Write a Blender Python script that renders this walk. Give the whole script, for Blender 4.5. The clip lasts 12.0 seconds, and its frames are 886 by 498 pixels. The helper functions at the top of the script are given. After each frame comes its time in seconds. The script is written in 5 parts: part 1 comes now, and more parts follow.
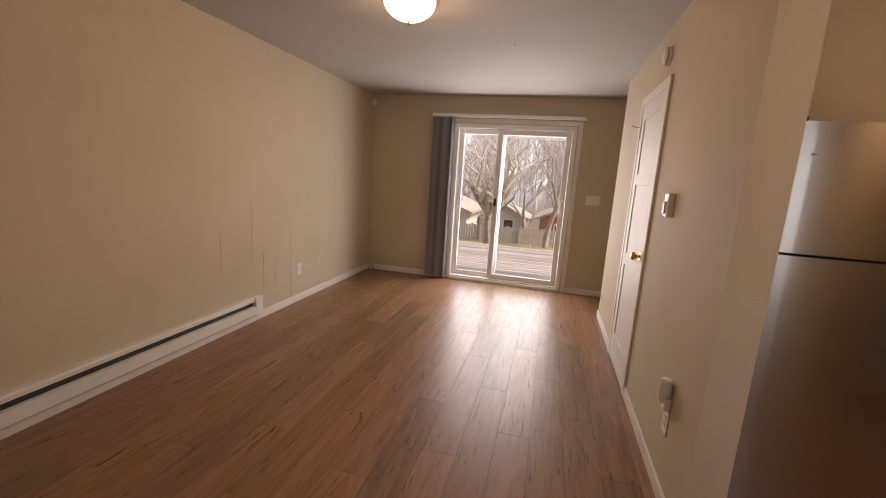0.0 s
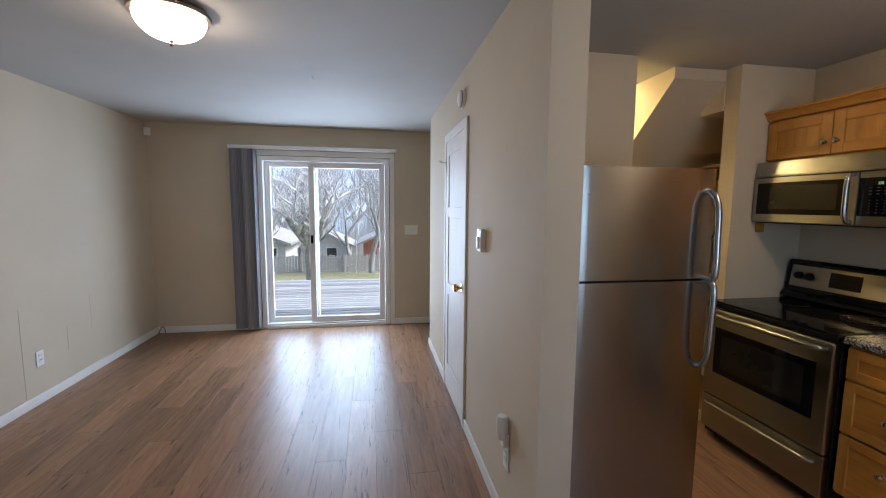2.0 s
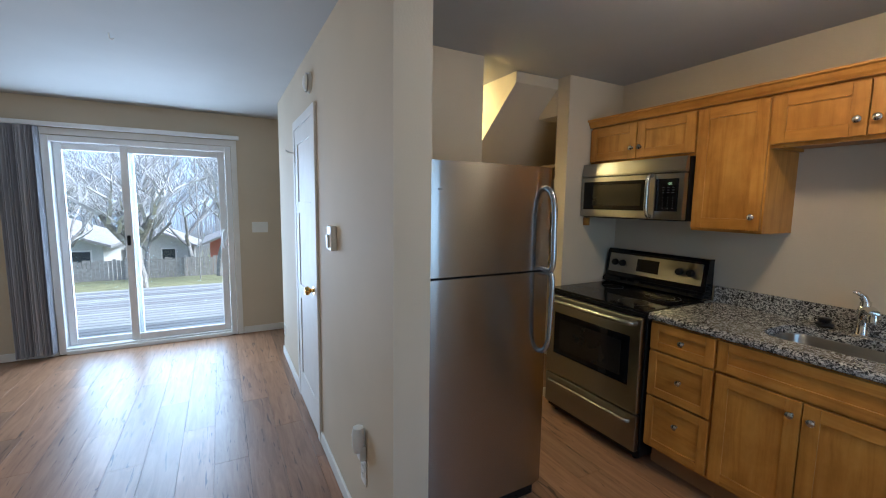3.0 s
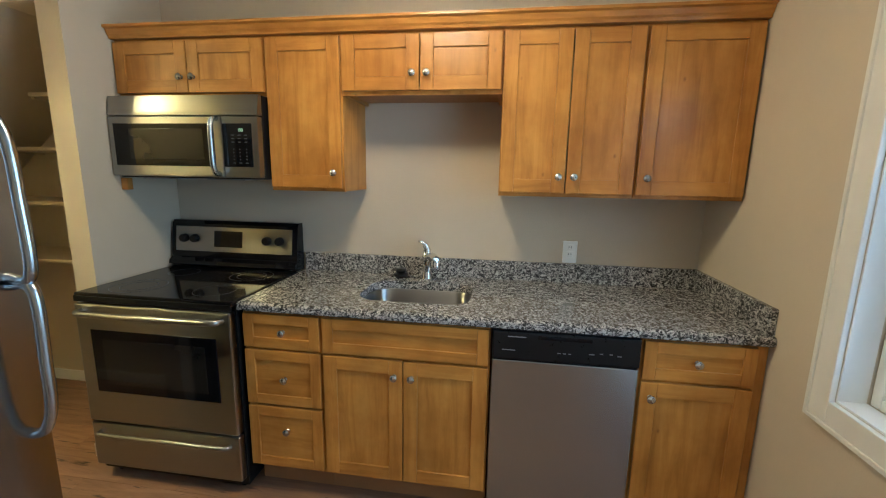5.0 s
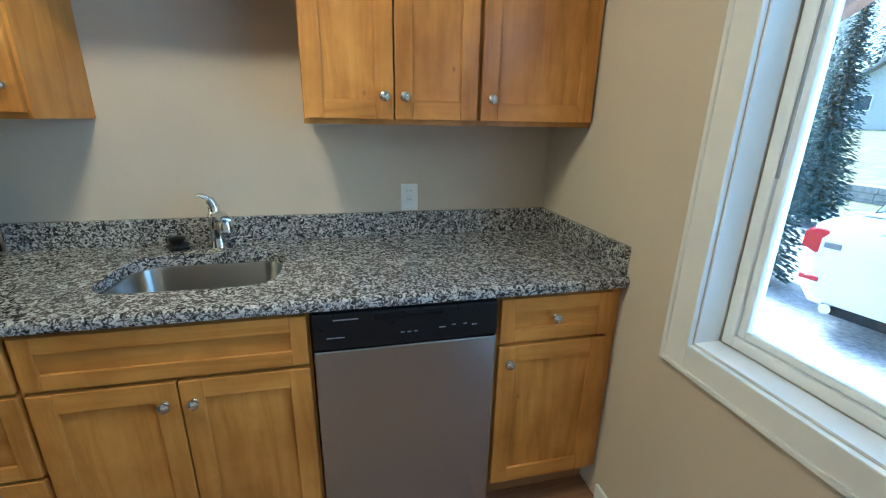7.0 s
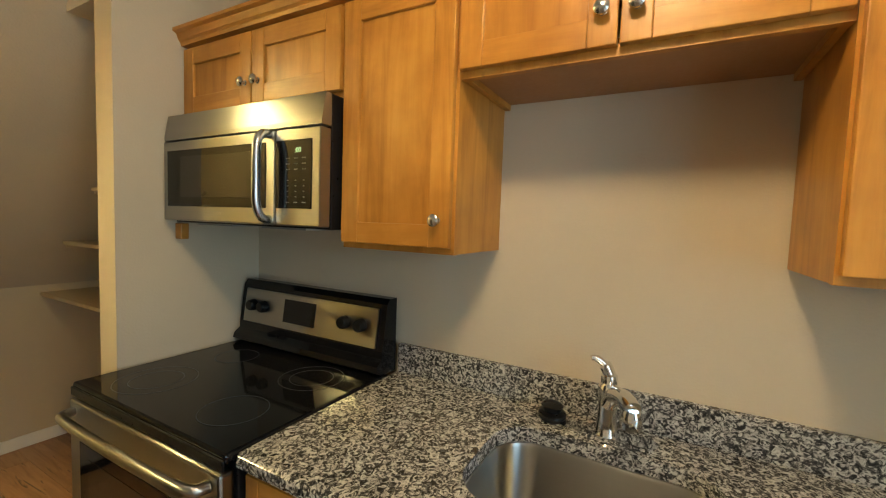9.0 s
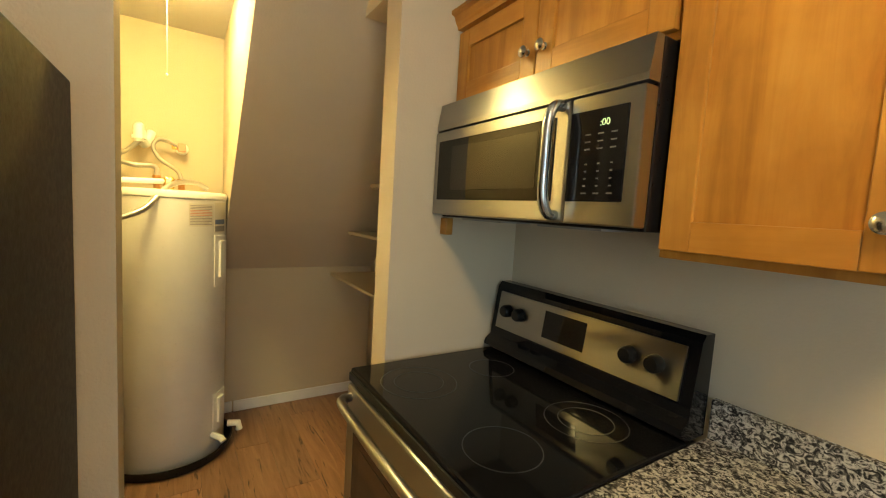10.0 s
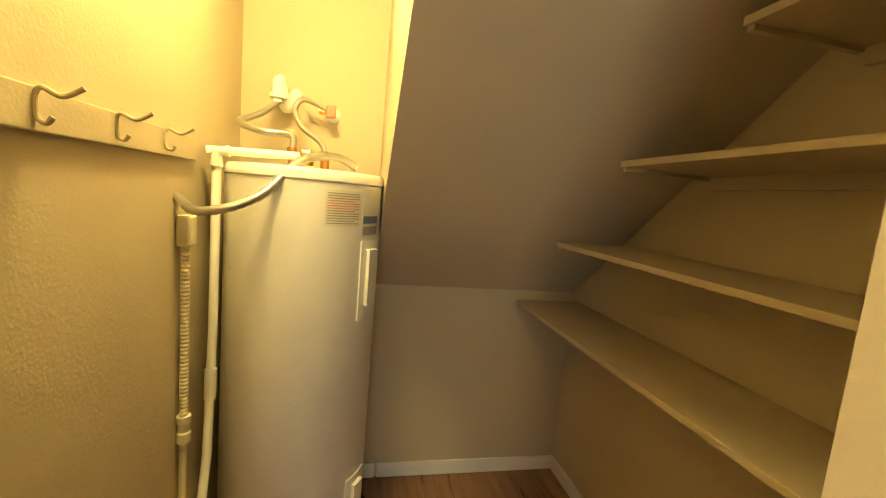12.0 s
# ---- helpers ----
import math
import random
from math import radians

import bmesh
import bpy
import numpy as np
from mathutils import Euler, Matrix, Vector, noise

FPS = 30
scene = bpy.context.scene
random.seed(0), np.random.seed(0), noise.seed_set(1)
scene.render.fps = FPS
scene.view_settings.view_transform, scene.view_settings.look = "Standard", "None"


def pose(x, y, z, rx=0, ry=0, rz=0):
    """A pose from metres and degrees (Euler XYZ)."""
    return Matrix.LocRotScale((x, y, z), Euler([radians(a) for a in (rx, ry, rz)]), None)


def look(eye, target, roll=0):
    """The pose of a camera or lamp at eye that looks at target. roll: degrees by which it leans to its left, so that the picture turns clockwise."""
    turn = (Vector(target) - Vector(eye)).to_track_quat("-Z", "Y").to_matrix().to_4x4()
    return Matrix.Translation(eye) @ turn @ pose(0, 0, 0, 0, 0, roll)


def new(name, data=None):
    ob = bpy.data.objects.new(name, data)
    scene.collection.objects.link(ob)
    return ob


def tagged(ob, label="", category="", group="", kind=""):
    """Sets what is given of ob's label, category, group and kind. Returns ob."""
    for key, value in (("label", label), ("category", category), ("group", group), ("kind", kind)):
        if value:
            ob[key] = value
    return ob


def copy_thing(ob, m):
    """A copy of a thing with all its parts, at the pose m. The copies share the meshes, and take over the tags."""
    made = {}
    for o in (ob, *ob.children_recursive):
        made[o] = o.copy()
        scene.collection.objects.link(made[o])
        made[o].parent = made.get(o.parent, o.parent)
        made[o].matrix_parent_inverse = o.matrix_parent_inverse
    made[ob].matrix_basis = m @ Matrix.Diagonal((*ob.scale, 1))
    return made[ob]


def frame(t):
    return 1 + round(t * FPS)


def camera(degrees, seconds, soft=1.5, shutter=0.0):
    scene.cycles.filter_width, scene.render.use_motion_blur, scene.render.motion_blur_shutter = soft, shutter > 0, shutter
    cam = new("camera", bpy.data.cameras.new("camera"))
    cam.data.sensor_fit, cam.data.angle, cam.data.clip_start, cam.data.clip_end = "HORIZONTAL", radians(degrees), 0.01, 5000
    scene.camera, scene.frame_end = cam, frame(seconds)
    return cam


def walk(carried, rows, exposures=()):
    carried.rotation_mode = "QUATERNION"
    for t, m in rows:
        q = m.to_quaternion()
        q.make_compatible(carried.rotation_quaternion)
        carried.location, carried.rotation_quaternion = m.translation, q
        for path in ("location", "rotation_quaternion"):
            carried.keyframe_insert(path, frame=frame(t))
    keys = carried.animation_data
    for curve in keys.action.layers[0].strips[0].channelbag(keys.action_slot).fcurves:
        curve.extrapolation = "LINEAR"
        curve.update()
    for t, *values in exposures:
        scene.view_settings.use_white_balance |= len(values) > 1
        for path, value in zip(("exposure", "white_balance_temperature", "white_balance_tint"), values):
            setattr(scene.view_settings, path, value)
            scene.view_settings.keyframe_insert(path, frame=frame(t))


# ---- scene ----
cam = camera(94.0, 12.0, soft=1.1)
# seconds, eye, turn about x, y and z
ROWS = [
    (0, -2.864, 0.292, 1.404, 79.79, -3.66, 14.73),
    (0.5, -2.905, 0.393, 1.461, 80.38, -5.19, 2.64),
    (1, -2.837, 0.407, 1.486, 82.90, -3.90, 1.86),
    (1.5, -2.821, 0.436, 1.494, 84.10, -1.81, -0.34),
    (2, -2.850, 0.520, 1.510, 84.02, -0.48, -9.72),
    (2.5, -2.835, 0.591, 1.512, 84.97, -0.40, -19.59),
    (2.7, -2.809, 0.603, 1.512, 84.52, -0.43, -23.17),
    (4.3, -2.346, 0.942, 1.444, 82.15, -2.14, -61.34),
    (4.5, -2.300, 1.012, 1.437, 82.40, -1.52, -70.60),
    (5, -2.182, 0.973, 1.460, 79.68, -0.98, -81.59),
    (5.5, -2.020, 0.908, 1.465, 78.11, 0.67, -84.28),
    (6, -1.901, 0.856, 1.430, 73.72, 0.35, -89.18),
    (6.5, -1.814, 0.880, 1.390, 69.92, -1.09, -99.65),
    (6.7, -1.785, 0.866, 1.388, 71.24, -1.44, -104.13),
    (8.3, -1.377, 1.061, 1.432, 90.21, -1.78, -79.40),
    (8.5, -1.321, 1.107, 1.445, 89.11, -1.82, -73.84),
    (9, -1.228, 1.242, 1.452, 86.26, -2.01, -61.14),
    (9.5, -1.118, 1.414, 1.435, 87.41, -2.79, -46.05),
    (10, -1.134, 1.599, 1.435, 84.83, -3.46, -31.86),
    (10.5, -1.086, 1.874, 1.422, 82.79, -4.72, -21.10),
    (11, -1.018, 2.127, 1.419, 81.77, -3.29, -12.16),
    (11.5, -0.992, 2.428, 1.425, 81.27, -3.82, -3.43),
    (12, -1.015, 2.685, 1.405, 82.93, -5.07, -11.33),
]
EXPOSURES = [(0.0, 0.95, 9200, 35), (0.5, 1.0, 7500, 27), (1.5, 1.1, 6200, 19), (2.5, 1.25, 5500, 14), (4.5, 1.75, 5200, 4), (5.5, 2.25, 4900, 4), (6.5, 2.2, 4300, -3), (8.5, 2.1, 6000, 4), (9.5, 2.15, 6800, 4), (11.0, 2.35, 7200, 3), (12.0, 2.25, 7500, 3)]
walk(cam, [(t, pose(x, y, z, rx, ry, rz)) for t, x, y, z, rx, ry, rz in ROWS], EXPOSURES)

# ---- light ----
world = bpy.data.worlds.new("overcast_sky")
scene.world = world
world.use_nodes = True
wn = world.node_tree
sky = wn.nodes.new("ShaderNodeTexSky")
sky.sky_type = "NISHITA"
sky.sun_disc = False
sky.sun_elevation, sky.sun_rotation = radians(48), radians(98)
sky.dust_density, sky.air_density = 3.0, 1.0
wn.nodes["Background"].inputs["Strength"].default_value = 0.15
wn.links.new(sky.outputs[0], wn.nodes["Background"].inputs["Color"])


def lamp(name, kind, energy, m, color, **kw):
    data = bpy.data.lights.new(name, kind)
    data.energy, data.color = energy, color
    for k, v in kw.items():
        if k == "size":
            data.size = v
        elif k == "size_y":
            data.shape, data.size_y = "RECTANGLE", v
        elif k == "angle":
            data.angle = radians(v)
        elif k == "radius":
            data.shadow_soft_size = v
    ob = new(name, data)
    ob.matrix_world = m
    return ob


lamp("sun", "SUN", 3.0, look((0, 0, 0), (-0.66, 0.093, -0.74)), (1.0, 0.96, 0.9), angle=20)
# daylight of the two glazed openings
lamp("sky_light_back", "AREA", 34, look((-3.4, 5.86, 1.1), (-3.4, 0, 0.9)), (0.7, 0.86, 1.0), size=1.3, size_y=1.75)
lamp("sky_light_front", "AREA", 5.5, look((-1.65, -0.13, 1.4), (-1.65, 5, 1.1)), (0.62, 0.83, 1.0), size=1.35, size_y=1.15)
BULB_LIVING, BULB_KITCHEN, BULB_CLOSET = 13.0, 17.5, 26.0

# ---- materials ----


def node(nt, kind, **ins):
    n = nt.nodes.new(kind)
    for k, v in ins.items():
        n.inputs[k.replace("_", " ")].default_value = v
    return n


def base(name, color, rough=0.6, metal=0.0):
    m = bpy.data.materials.new(name)
    m.use_nodes = True
    nt = m.node_tree
    b = nt.nodes["Principled BSDF"]
    b.inputs["Base Color"].default_value = (*color, 1)
    b.inputs["Roughness"].default_value = rough
    b.inputs["Metallic"].default_value = metal
    return m, nt, b


def coords(nt, scale, kind="Position"):
    g = nt.nodes.new("ShaderNodeNewGeometry") if kind == "Position" else nt.nodes.new("ShaderNodeTexCoord")
    mp = nt.nodes.new("ShaderNodeMapping")
    mp.inputs["Scale"].default_value = scale
    nt.links.new(g.outputs[kind], mp.inputs["Vector"])
    return mp.outputs["Vector"]


def noisy(nt, vec, scale, detail=4.0, rough=0.55, distort=0.0):
    n = nt.nodes.new("ShaderNodeTexNoise")
    n.inputs["Scale"].default_value, n.inputs["Detail"].default_value = scale, detail
    n.inputs["Roughness"].default_value, n.inputs["Distortion"].default_value = rough, distort
    nt.links.new(vec, n.inputs["Vector"])
    return n.outputs["Fac"]


def ramp(nt, fac, *stops):
    r = nt.nodes.new("ShaderNodeValToRGB")
    el = r.color_ramp.elements
    while len(el) < len(stops):
        el.new(0.5)
    for e, (p, c) in zip(el, stops):
        e.position = p
        e.color = (*c, 1) if len(c) == 3 else c
    nt.links.new(fac, r.inputs["Fac"])
    return r.outputs["Color"]


def mixed(nt, fac, a, b, mode="MIX"):
    x = nt.nodes.new("ShaderNodeMix")
    x.data_type, x.blend_type = "RGBA", mode
    for sock, v in ((x.inputs[0], fac), (x.inputs[6], a), (x.inputs[7], b)):
        if isinstance(v, (int, float)):
            sock.default_value = v
        elif isinstance(v, tuple):
            sock.default_value = (*v, 1)
        else:
            nt.links.new(v, sock)
    return x.outputs[2]


def bump(nt, b, height, strength, distance):
    n = nt.nodes.new("ShaderNodeBump")
    n.inputs["Strength"].default_value, n.inputs["Distance"].default_value = strength, distance
    nt.links.new(height, n.inputs["Height"])
    nt.links.new(n.outputs["Normal"], b.inputs["Normal"])


def plain(name, color, rough=0.5, metal=0.0, vary=0.08, scale=6.0, fine=0.15):
    """A surface with faint blotches, fine grain and a slightly uneven gloss."""
    m, nt, b = base(name, color, rough, metal)
    v = coords(nt, (1, 1, 1))
    f = noisy(nt, v, scale, 5)
    lo, hi = tuple(c * (1 - vary) for c in color), tuple(min(1, c * (1 + vary)) for c in color)
    nt.links.new(ramp(nt, f, (0.3, lo), (0.7, hi)), b.inputs["Base Color"])
    g = noisy(nt, v, 70, 3)
    nt.links.new(ramp(nt, g, (0.2, (rough * 0.85,) * 3), (0.8, (min(1, rough * 1.15),) * 3)), b.inputs["Roughness"])
    if fine:
        bump(nt, b, noisy(nt, v, 220, 2), fine, 0.001)
    return m


def painted_wall(name, color, peel=0.35):
    """Rolled wall paint with orange-peel relief and faint scuffs."""
    m, nt, b = base(name, color, 0.75)
    b.inputs["Specular IOR Level"].default_value = 0.25
    v = coords(nt, (1, 1, 1))
    big = ramp(nt, noisy(nt, v, 1.3, 6), (0.3, tuple(c * 0.94 for c in color)), (0.7, tuple(c * 1.04 for c in color)))
    scuff = ramp(nt, noisy(nt, v, 9, 8, 0.7), (0.62, (0, 0, 0)), (0.8, (0.25,) * 3))
    nt.links.new(mixed(nt, scuff, big, tuple(c * 0.86 for c in color)), b.inputs["Base Color"])
    bump(nt, b, noisy(nt, v, 130, 3, 0.5), peel, 0.002)
    return m


def cabinet_wood(name, axis):
    """Honey-stained alder: long grain, blotches and small knots."""
    m, nt, b = base(name, (0.45, 0.2, 0.06), 0.34)
    s = [9.0, 9.0, 9.0]
    s[axis] = 0.9
    info = nt.nodes.new("ShaderNodeObjectInfo")
    geo = nt.nodes.new("ShaderNodeNewGeometry")
    sc = nt.nodes.new("ShaderNodeVectorMath")
    sc.operation = "MULTIPLY_ADD"
    off = nt.nodes.new("ShaderNodeMath")
    off.operation = "MULTIPLY"
    off.inputs[1].default_value = 37.0
    nt.links.new(info.outputs["Random"], off.inputs[0])
    nt.links.new(geo.outputs["Position"], sc.inputs[0])
    sc.inputs[1].default_value = s
    nt.links.new(off.outputs[0], sc.inputs[2])
    grain = noisy(nt, sc.outputs[0], 2.2, 8, 0.6, 0.6)
    col = ramp(nt, grain, (0.25, (0.36, 0.147, 0.022)), (0.5, (0.54, 0.248, 0.044)), (0.8, (0.65, 0.332, 0.074)))
    blot = ramp(nt, noisy(nt, coords(nt, (1, 1, 1)), 4.5, 4), (0.35, (0.7, 0.64, 0.58)), (0.65, (1, 1, 1)))
    col = mixed(nt, 1.0, col, blot, "MULTIPLY")
    vor = nt.nodes.new("ShaderNodeTexVoronoi")
    vor.inputs["Scale"].default_value = 4.6
    nt.links.new(coords(nt, (1.6, 1.6, 1.0)), vor.inputs["Vector"])
    knot = ramp(nt, vor.outputs["Distance"], (0.0, (0.75,) * 3), (0.055, (0, 0, 0)))
    nt.links.new(mixed(nt, knot, col, (0.16, 0.06, 0.02)), b.inputs["Base Color"])
    b.inputs["Coat Weight"].default_value = 0.1
    b.inputs["Coat Roughness"].default_value = 0.25
    b.inputs["Specular IOR Level"].default_value = 0.35
    bump(nt, b, grain, 0.06, 0.002)
    return m


def plank_material():
    """Vinyl plank: brown oak print with dark cracks and knots, a satin top."""
    m, nt, b = base("vinyl_plank", (0.25, 0.13, 0.07), 0.34)
    info = nt.nodes.new("ShaderNodeObjectInfo")
    geo = nt.nodes.new("ShaderNodeNewGeometry")
    off = nt.nodes.new("ShaderNodeMath")
    off.operation = "MULTIPLY"
    off.inputs[1].default_value = 91.0
    nt.links.new(info.outputs["Random"], off.inputs[0])
    sc = nt.nodes.new("ShaderNodeVectorMath")
    sc.operation = "MULTIPLY_ADD"
    sc.inputs[1].default_value = (11.0, 1.1, 1.0)
    nt.links.new(geo.outputs["Position"], sc.inputs[0])
    nt.links.new(off.outputs[0], sc.inputs[2])
    grain = noisy(nt, sc.outputs[0], 2.4, 9, 0.62, 0.8)
    col = ramp(nt, grain, (0.25, (0.19, 0.1, 0.054)), (0.5, (0.29, 0.162, 0.09)), (0.78, (0.39, 0.235, 0.138)))
    tone = ramp(nt, info.outputs["Random"], (0.0, (0.76, 0.76, 0.77)), (1.0, (1.15, 1.08, 1.02)))
    col = mixed(nt, 1.0, col, tone, "MULTIPLY")
    sc2 = nt.nodes.new("ShaderNodeVectorMath")
    sc2.operation = "MULTIPLY_ADD"
    sc2.inputs[1].default_value = (24.0, 2.2, 1.0)
    nt.links.new(geo.outputs["Position"], sc2.inputs[0])
    nt.links.new(off.outputs[0], sc2.inputs[2])
    crack = ramp(nt, noisy(nt, sc2.outputs[0], 1.5, 5, 0.6, 1.2), (0.605, (0, 0, 0)), (0.665, (0.9,) * 3))
    nt.links.new(mixed(nt, crack, col, (0.055, 0.028, 0.016)), b.inputs["Base Color"])
    nt.links.new(ramp(nt, grain, (0.2, (0.42,) * 3), (0.8, (0.3,) * 3)), b.inputs["Roughness"])
    bump(nt, b, grain, 0.08, 0.002)
    return m


def granite():
    m, nt, b = base("speckled_granite", (0.4, 0.39, 0.37), 0.16)
    v = coords(nt, (1, 1, 1.2))
    n1 = noisy(nt, v, 66, 3, 0.55, 1.6)
    n2 = noisy(nt, v, 95, 2, 0.5, 0.8)
    col = ramp(nt, n1, (0.38, (0.02, 0.02, 0.021)), (0.47, (0.11, 0.105, 0.1)), (0.53, (0.33, 0.315, 0.3)), (0.67, (0.55, 0.535, 0.5)))
    fleck = ramp(nt, n2, (0.60, (0, 0, 0)), (0.64, (0.9,) * 3))
    nt.links.new(mixed(nt, fleck, col, (0.03, 0.03, 0.032)), b.inputs["Base Color"])
    b.inputs["Coat Weight"].default_value = 0.2
    return m


def brushed(name, color, axis, rough=0.3):
    m, nt, b = base(name, color, rough, 1.0)
    s = [150.0, 150.0, 150.0]
    s[axis] = 1.0
    f = noisy(nt, coords(nt, tuple(s)), 1.0, 1)
    nt.links.new(ramp(nt, f, (0.2, tuple(c * 0.975 for c in color)), (0.8, color)), b.inputs["Base Color"])
    smear = noisy(nt, coords(nt, (1, 1, 1)), 7.0, 4)
    nt.links.new(ramp(nt, smear, (0.3, (rough * 0.97,) * 3), (0.7, (rough * 1.04,) * 3)), b.inputs["Roughness"])
    bump(nt, b, noisy(nt, coords(nt, (1.5, 1.5, 1.5)), 1.6, 2), 0.03, 0.02)
    tg = nt.nodes.new("ShaderNodeTangent")
    tg.direction_type, tg.axis = "RADIAL", "Z"
    nt.links.new(tg.outputs[0], b.inputs["Tangent"])
    b.inputs["Anisotropic"].default_value = 0.85
    b.inputs["Anisotropic Rotation"].default_value = 0.25 if axis == 1 else 0.0
    return m


def glass_material(name, color=(1, 1, 1), rough=0.0):
    m, nt, b = base(name, color, rough)
    out = nt.nodes["Material Output"]
    tr = nt.nodes.new("ShaderNodeBsdfTransparent")
    tr.inputs[0].default_value = (*color, 1)
    gl = nt.nodes.new("ShaderNodeBsdfGlossy")
    gl.inputs["Roughness"].default_value = 0.01
    fr = nt.nodes.new("ShaderNodeFresnel")
    fr.inputs[0].default_value = 1.45
    mx = nt.nodes.new("ShaderNodeMixShader")
    nt.links.new(fr.outputs[0], mx.inputs[0])
    nt.links.new(tr.outputs[0], mx.inputs[1])
    nt.links.new(gl.outputs[0], mx.inputs[2])
    nt.links.new(mx.outputs[0], out.inputs["Surface"])
    return m


def glowing(name, color, strength):
    m, nt, b = base(name, (0.9, 0.88, 0.82), 0.3)
    b.inputs["Emission Color"].default_value = (*color, 1)
    b.inputs["Emission Strength"].default_value = strength
    return m


def leafy(name, a, c):
    m, nt, b = base(name, a, 0.7)
    g = nt.nodes.new("ShaderNodeNewGeometry")
    nt.links.new(ramp(nt, g.outputs["Random Per Island"], (0.0, a), (1.0, c)), b.inputs["Base Color"])
    return m


WALL = painted_wall("beige_wall_paint", (0.57, 0.485, 0.365))
WALL_CLOSET = painted_wall("cream_closet_paint", (0.52, 0.44, 0.31), 0.4)
WALL_ROUGH = painted_wall("knockdown_wall_paint", (0.57, 0.485, 0.365), 1.0)
# white ceiling, its base colour greyed to stand in for weaker light up there
CEIL = painted_wall("dimmed_white_ceiling", (0.47, 0.457, 0.43), 0.5)
WHITE = plain("white_trim_paint", (0.74, 0.72, 0.68), 0.55, vary=0.04)
VINYL = plain("white_vinyl", (0.8, 0.8, 0.79), 0.35, vary=0.03)
PLASTIC = plain("white_plastic", (0.78, 0.77, 0.73), 0.35, vary=0.03, fine=0)
WOOD_Z, WOOD_Y = cabinet_wood("alder_upright", 2), cabinet_wood("alder_level", 1)
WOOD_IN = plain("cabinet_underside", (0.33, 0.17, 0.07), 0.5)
PLANK = plank_material()
SUBFLOOR = plain("dark_underlay", (0.04, 0.025, 0.018), 0.8)
GRANITE = granite()
STEEL_H, STEEL_V = brushed("brushed_steel_level", (0.33, 0.325, 0.315), 1), brushed("brushed_steel_upright", (0.47, 0.52, 0.57), 1, 0.22)
STEEL_FR = brushed("fridge_steel", (0.4, 0.39, 0.38), 1, 0.25)
SINK_STEEL = brushed("sink_steel", (0.38, 0.37, 0.35), 1, 0.3)
CHROME = plain("chrome", (0.78, 0.78, 0.78), 0.08, 1.0, fine=0)
NICKEL = plain("satin_nickel", (0.6, 0.58, 0.54), 0.24, 1.0, fine=0)
BRASS = plain("brass", (0.75, 0.5, 0.16), 0.18, 1.0, fine=0)
COPPER = plain("copper", (0.6, 0.3, 0.12), 0.35, 1.0)
BRONZE = plain("dark_bronze", (0.26, 0.2, 0.155), 0.35, 0.9)
BLACK = plain("black_plastic", (0.007, 0.007, 0.0075), 0.3, fine=0.05)
for dark in (BLACK,):
    dark.node_tree.nodes["Principled BSDF"].inputs["Specular IOR Level"].default_value = 0.25
BLACK_GLASS = plain("black_glass", (0.006, 0.006, 0.007), 0.06, fine=0)
BLACK_GLASS.node_tree.nodes["Principled BSDF"].inputs["Specular IOR Level"].default_value = 0.3
OVEN_GLASS = plain("oven_window", (0.02, 0.018, 0.015), 0.06, fine=0)
DARK_SIDE = plain("fridge_side_enamel", (0.02, 0.017, 0.015), 0.45, fine=0.3)
DARK_SIDE.node_tree.nodes["Principled BSDF"].inputs["Specular IOR Level"].default_value = 0.2
ENAMEL = plain("white_enamel", (0.74, 0.73, 0.68), 0.3, vary=0.04, fine=0)
CREAM = plain("cream_plastic", (0.68, 0.62, 0.46), 0.45)
FLEX = plain("braided_steel", (0.5, 0.48, 0.44), 0.35, 0.9, scale=300)
GREY_PRINT = plain("grey_print", (0.3, 0.29, 0.27), 0.7, fine=0)
RED_PRINT = plain("red_print", (0.6, 0.25, 0.16), 0.7, fine=0)
KEY_PRINT = plain("dim_key_print", (0.09, 0.09, 0.09), 0.5, fine=0)
FINS = plain("dark_heater_fins", (0.06, 0.06, 0.06), 0.5, 0.6)
PALE_PRINT = plain("pale_print", (0.2, 0.2, 0.2), 0.6, fine=0)
RING = plain("cooktop_print", (0.035, 0.035, 0.037), 0.3, fine=0)
BLUE_PRINT = plain("blue_print", (0.12, 0.17, 0.3), 0.5, fine=0)
PAPER = plain("cream_paper", (0.68, 0.65, 0.55), 0.6, fine=0)
GREEN_GLOW = glowing("green_digits", (0.1, 0.9, 0.15), 0.12)
GLASS = glass_material("clear_glass", (0.95, 0.98, 0.98))
BLIND, bn, bb = base("blind_vane", (0.36, 0.35, 0.37), 0.5)
bi = bn.nodes.new("ShaderNodeObjectInfo")
bn.links.new(ramp(bn, bi.outputs["Random"], (0.0, (0.2, 0.195, 0.21)), (1.0, (0.5, 0.49, 0.52))), bb.inputs["Base Color"])
bb.inputs["Transmission Weight"].default_value = 0.0
GROOVE = plain("panel_groove", (0.42, 0.36, 0.275), 0.8)
ASPHALT = plain("gravel_drive", (0.42, 0.41, 0.4), 0.9, vary=0.35, scale=25)
GRASS = plain("winter_lawn", (0.19, 0.185, 0.085), 0.9, vary=0.4, scale=3)
DECK, dn, db = base("weathered_deck_wood", (0.2, 0.2, 0.19), 0.75)
di = dn.nodes.new("ShaderNodeObjectInfo")
dgrain = ramp(dn, noisy(dn, coords(dn, (1.2, 30, 1)), 2.0, 6), (0.3, (0.6, 0.6, 0.6)), (0.7, (1.1, 1.1, 1.1)))
dtone = ramp(dn, di.outputs["Random"], (0.0, (0.16, 0.165, 0.17)), (1.0, (0.46, 0.46, 0.45)))
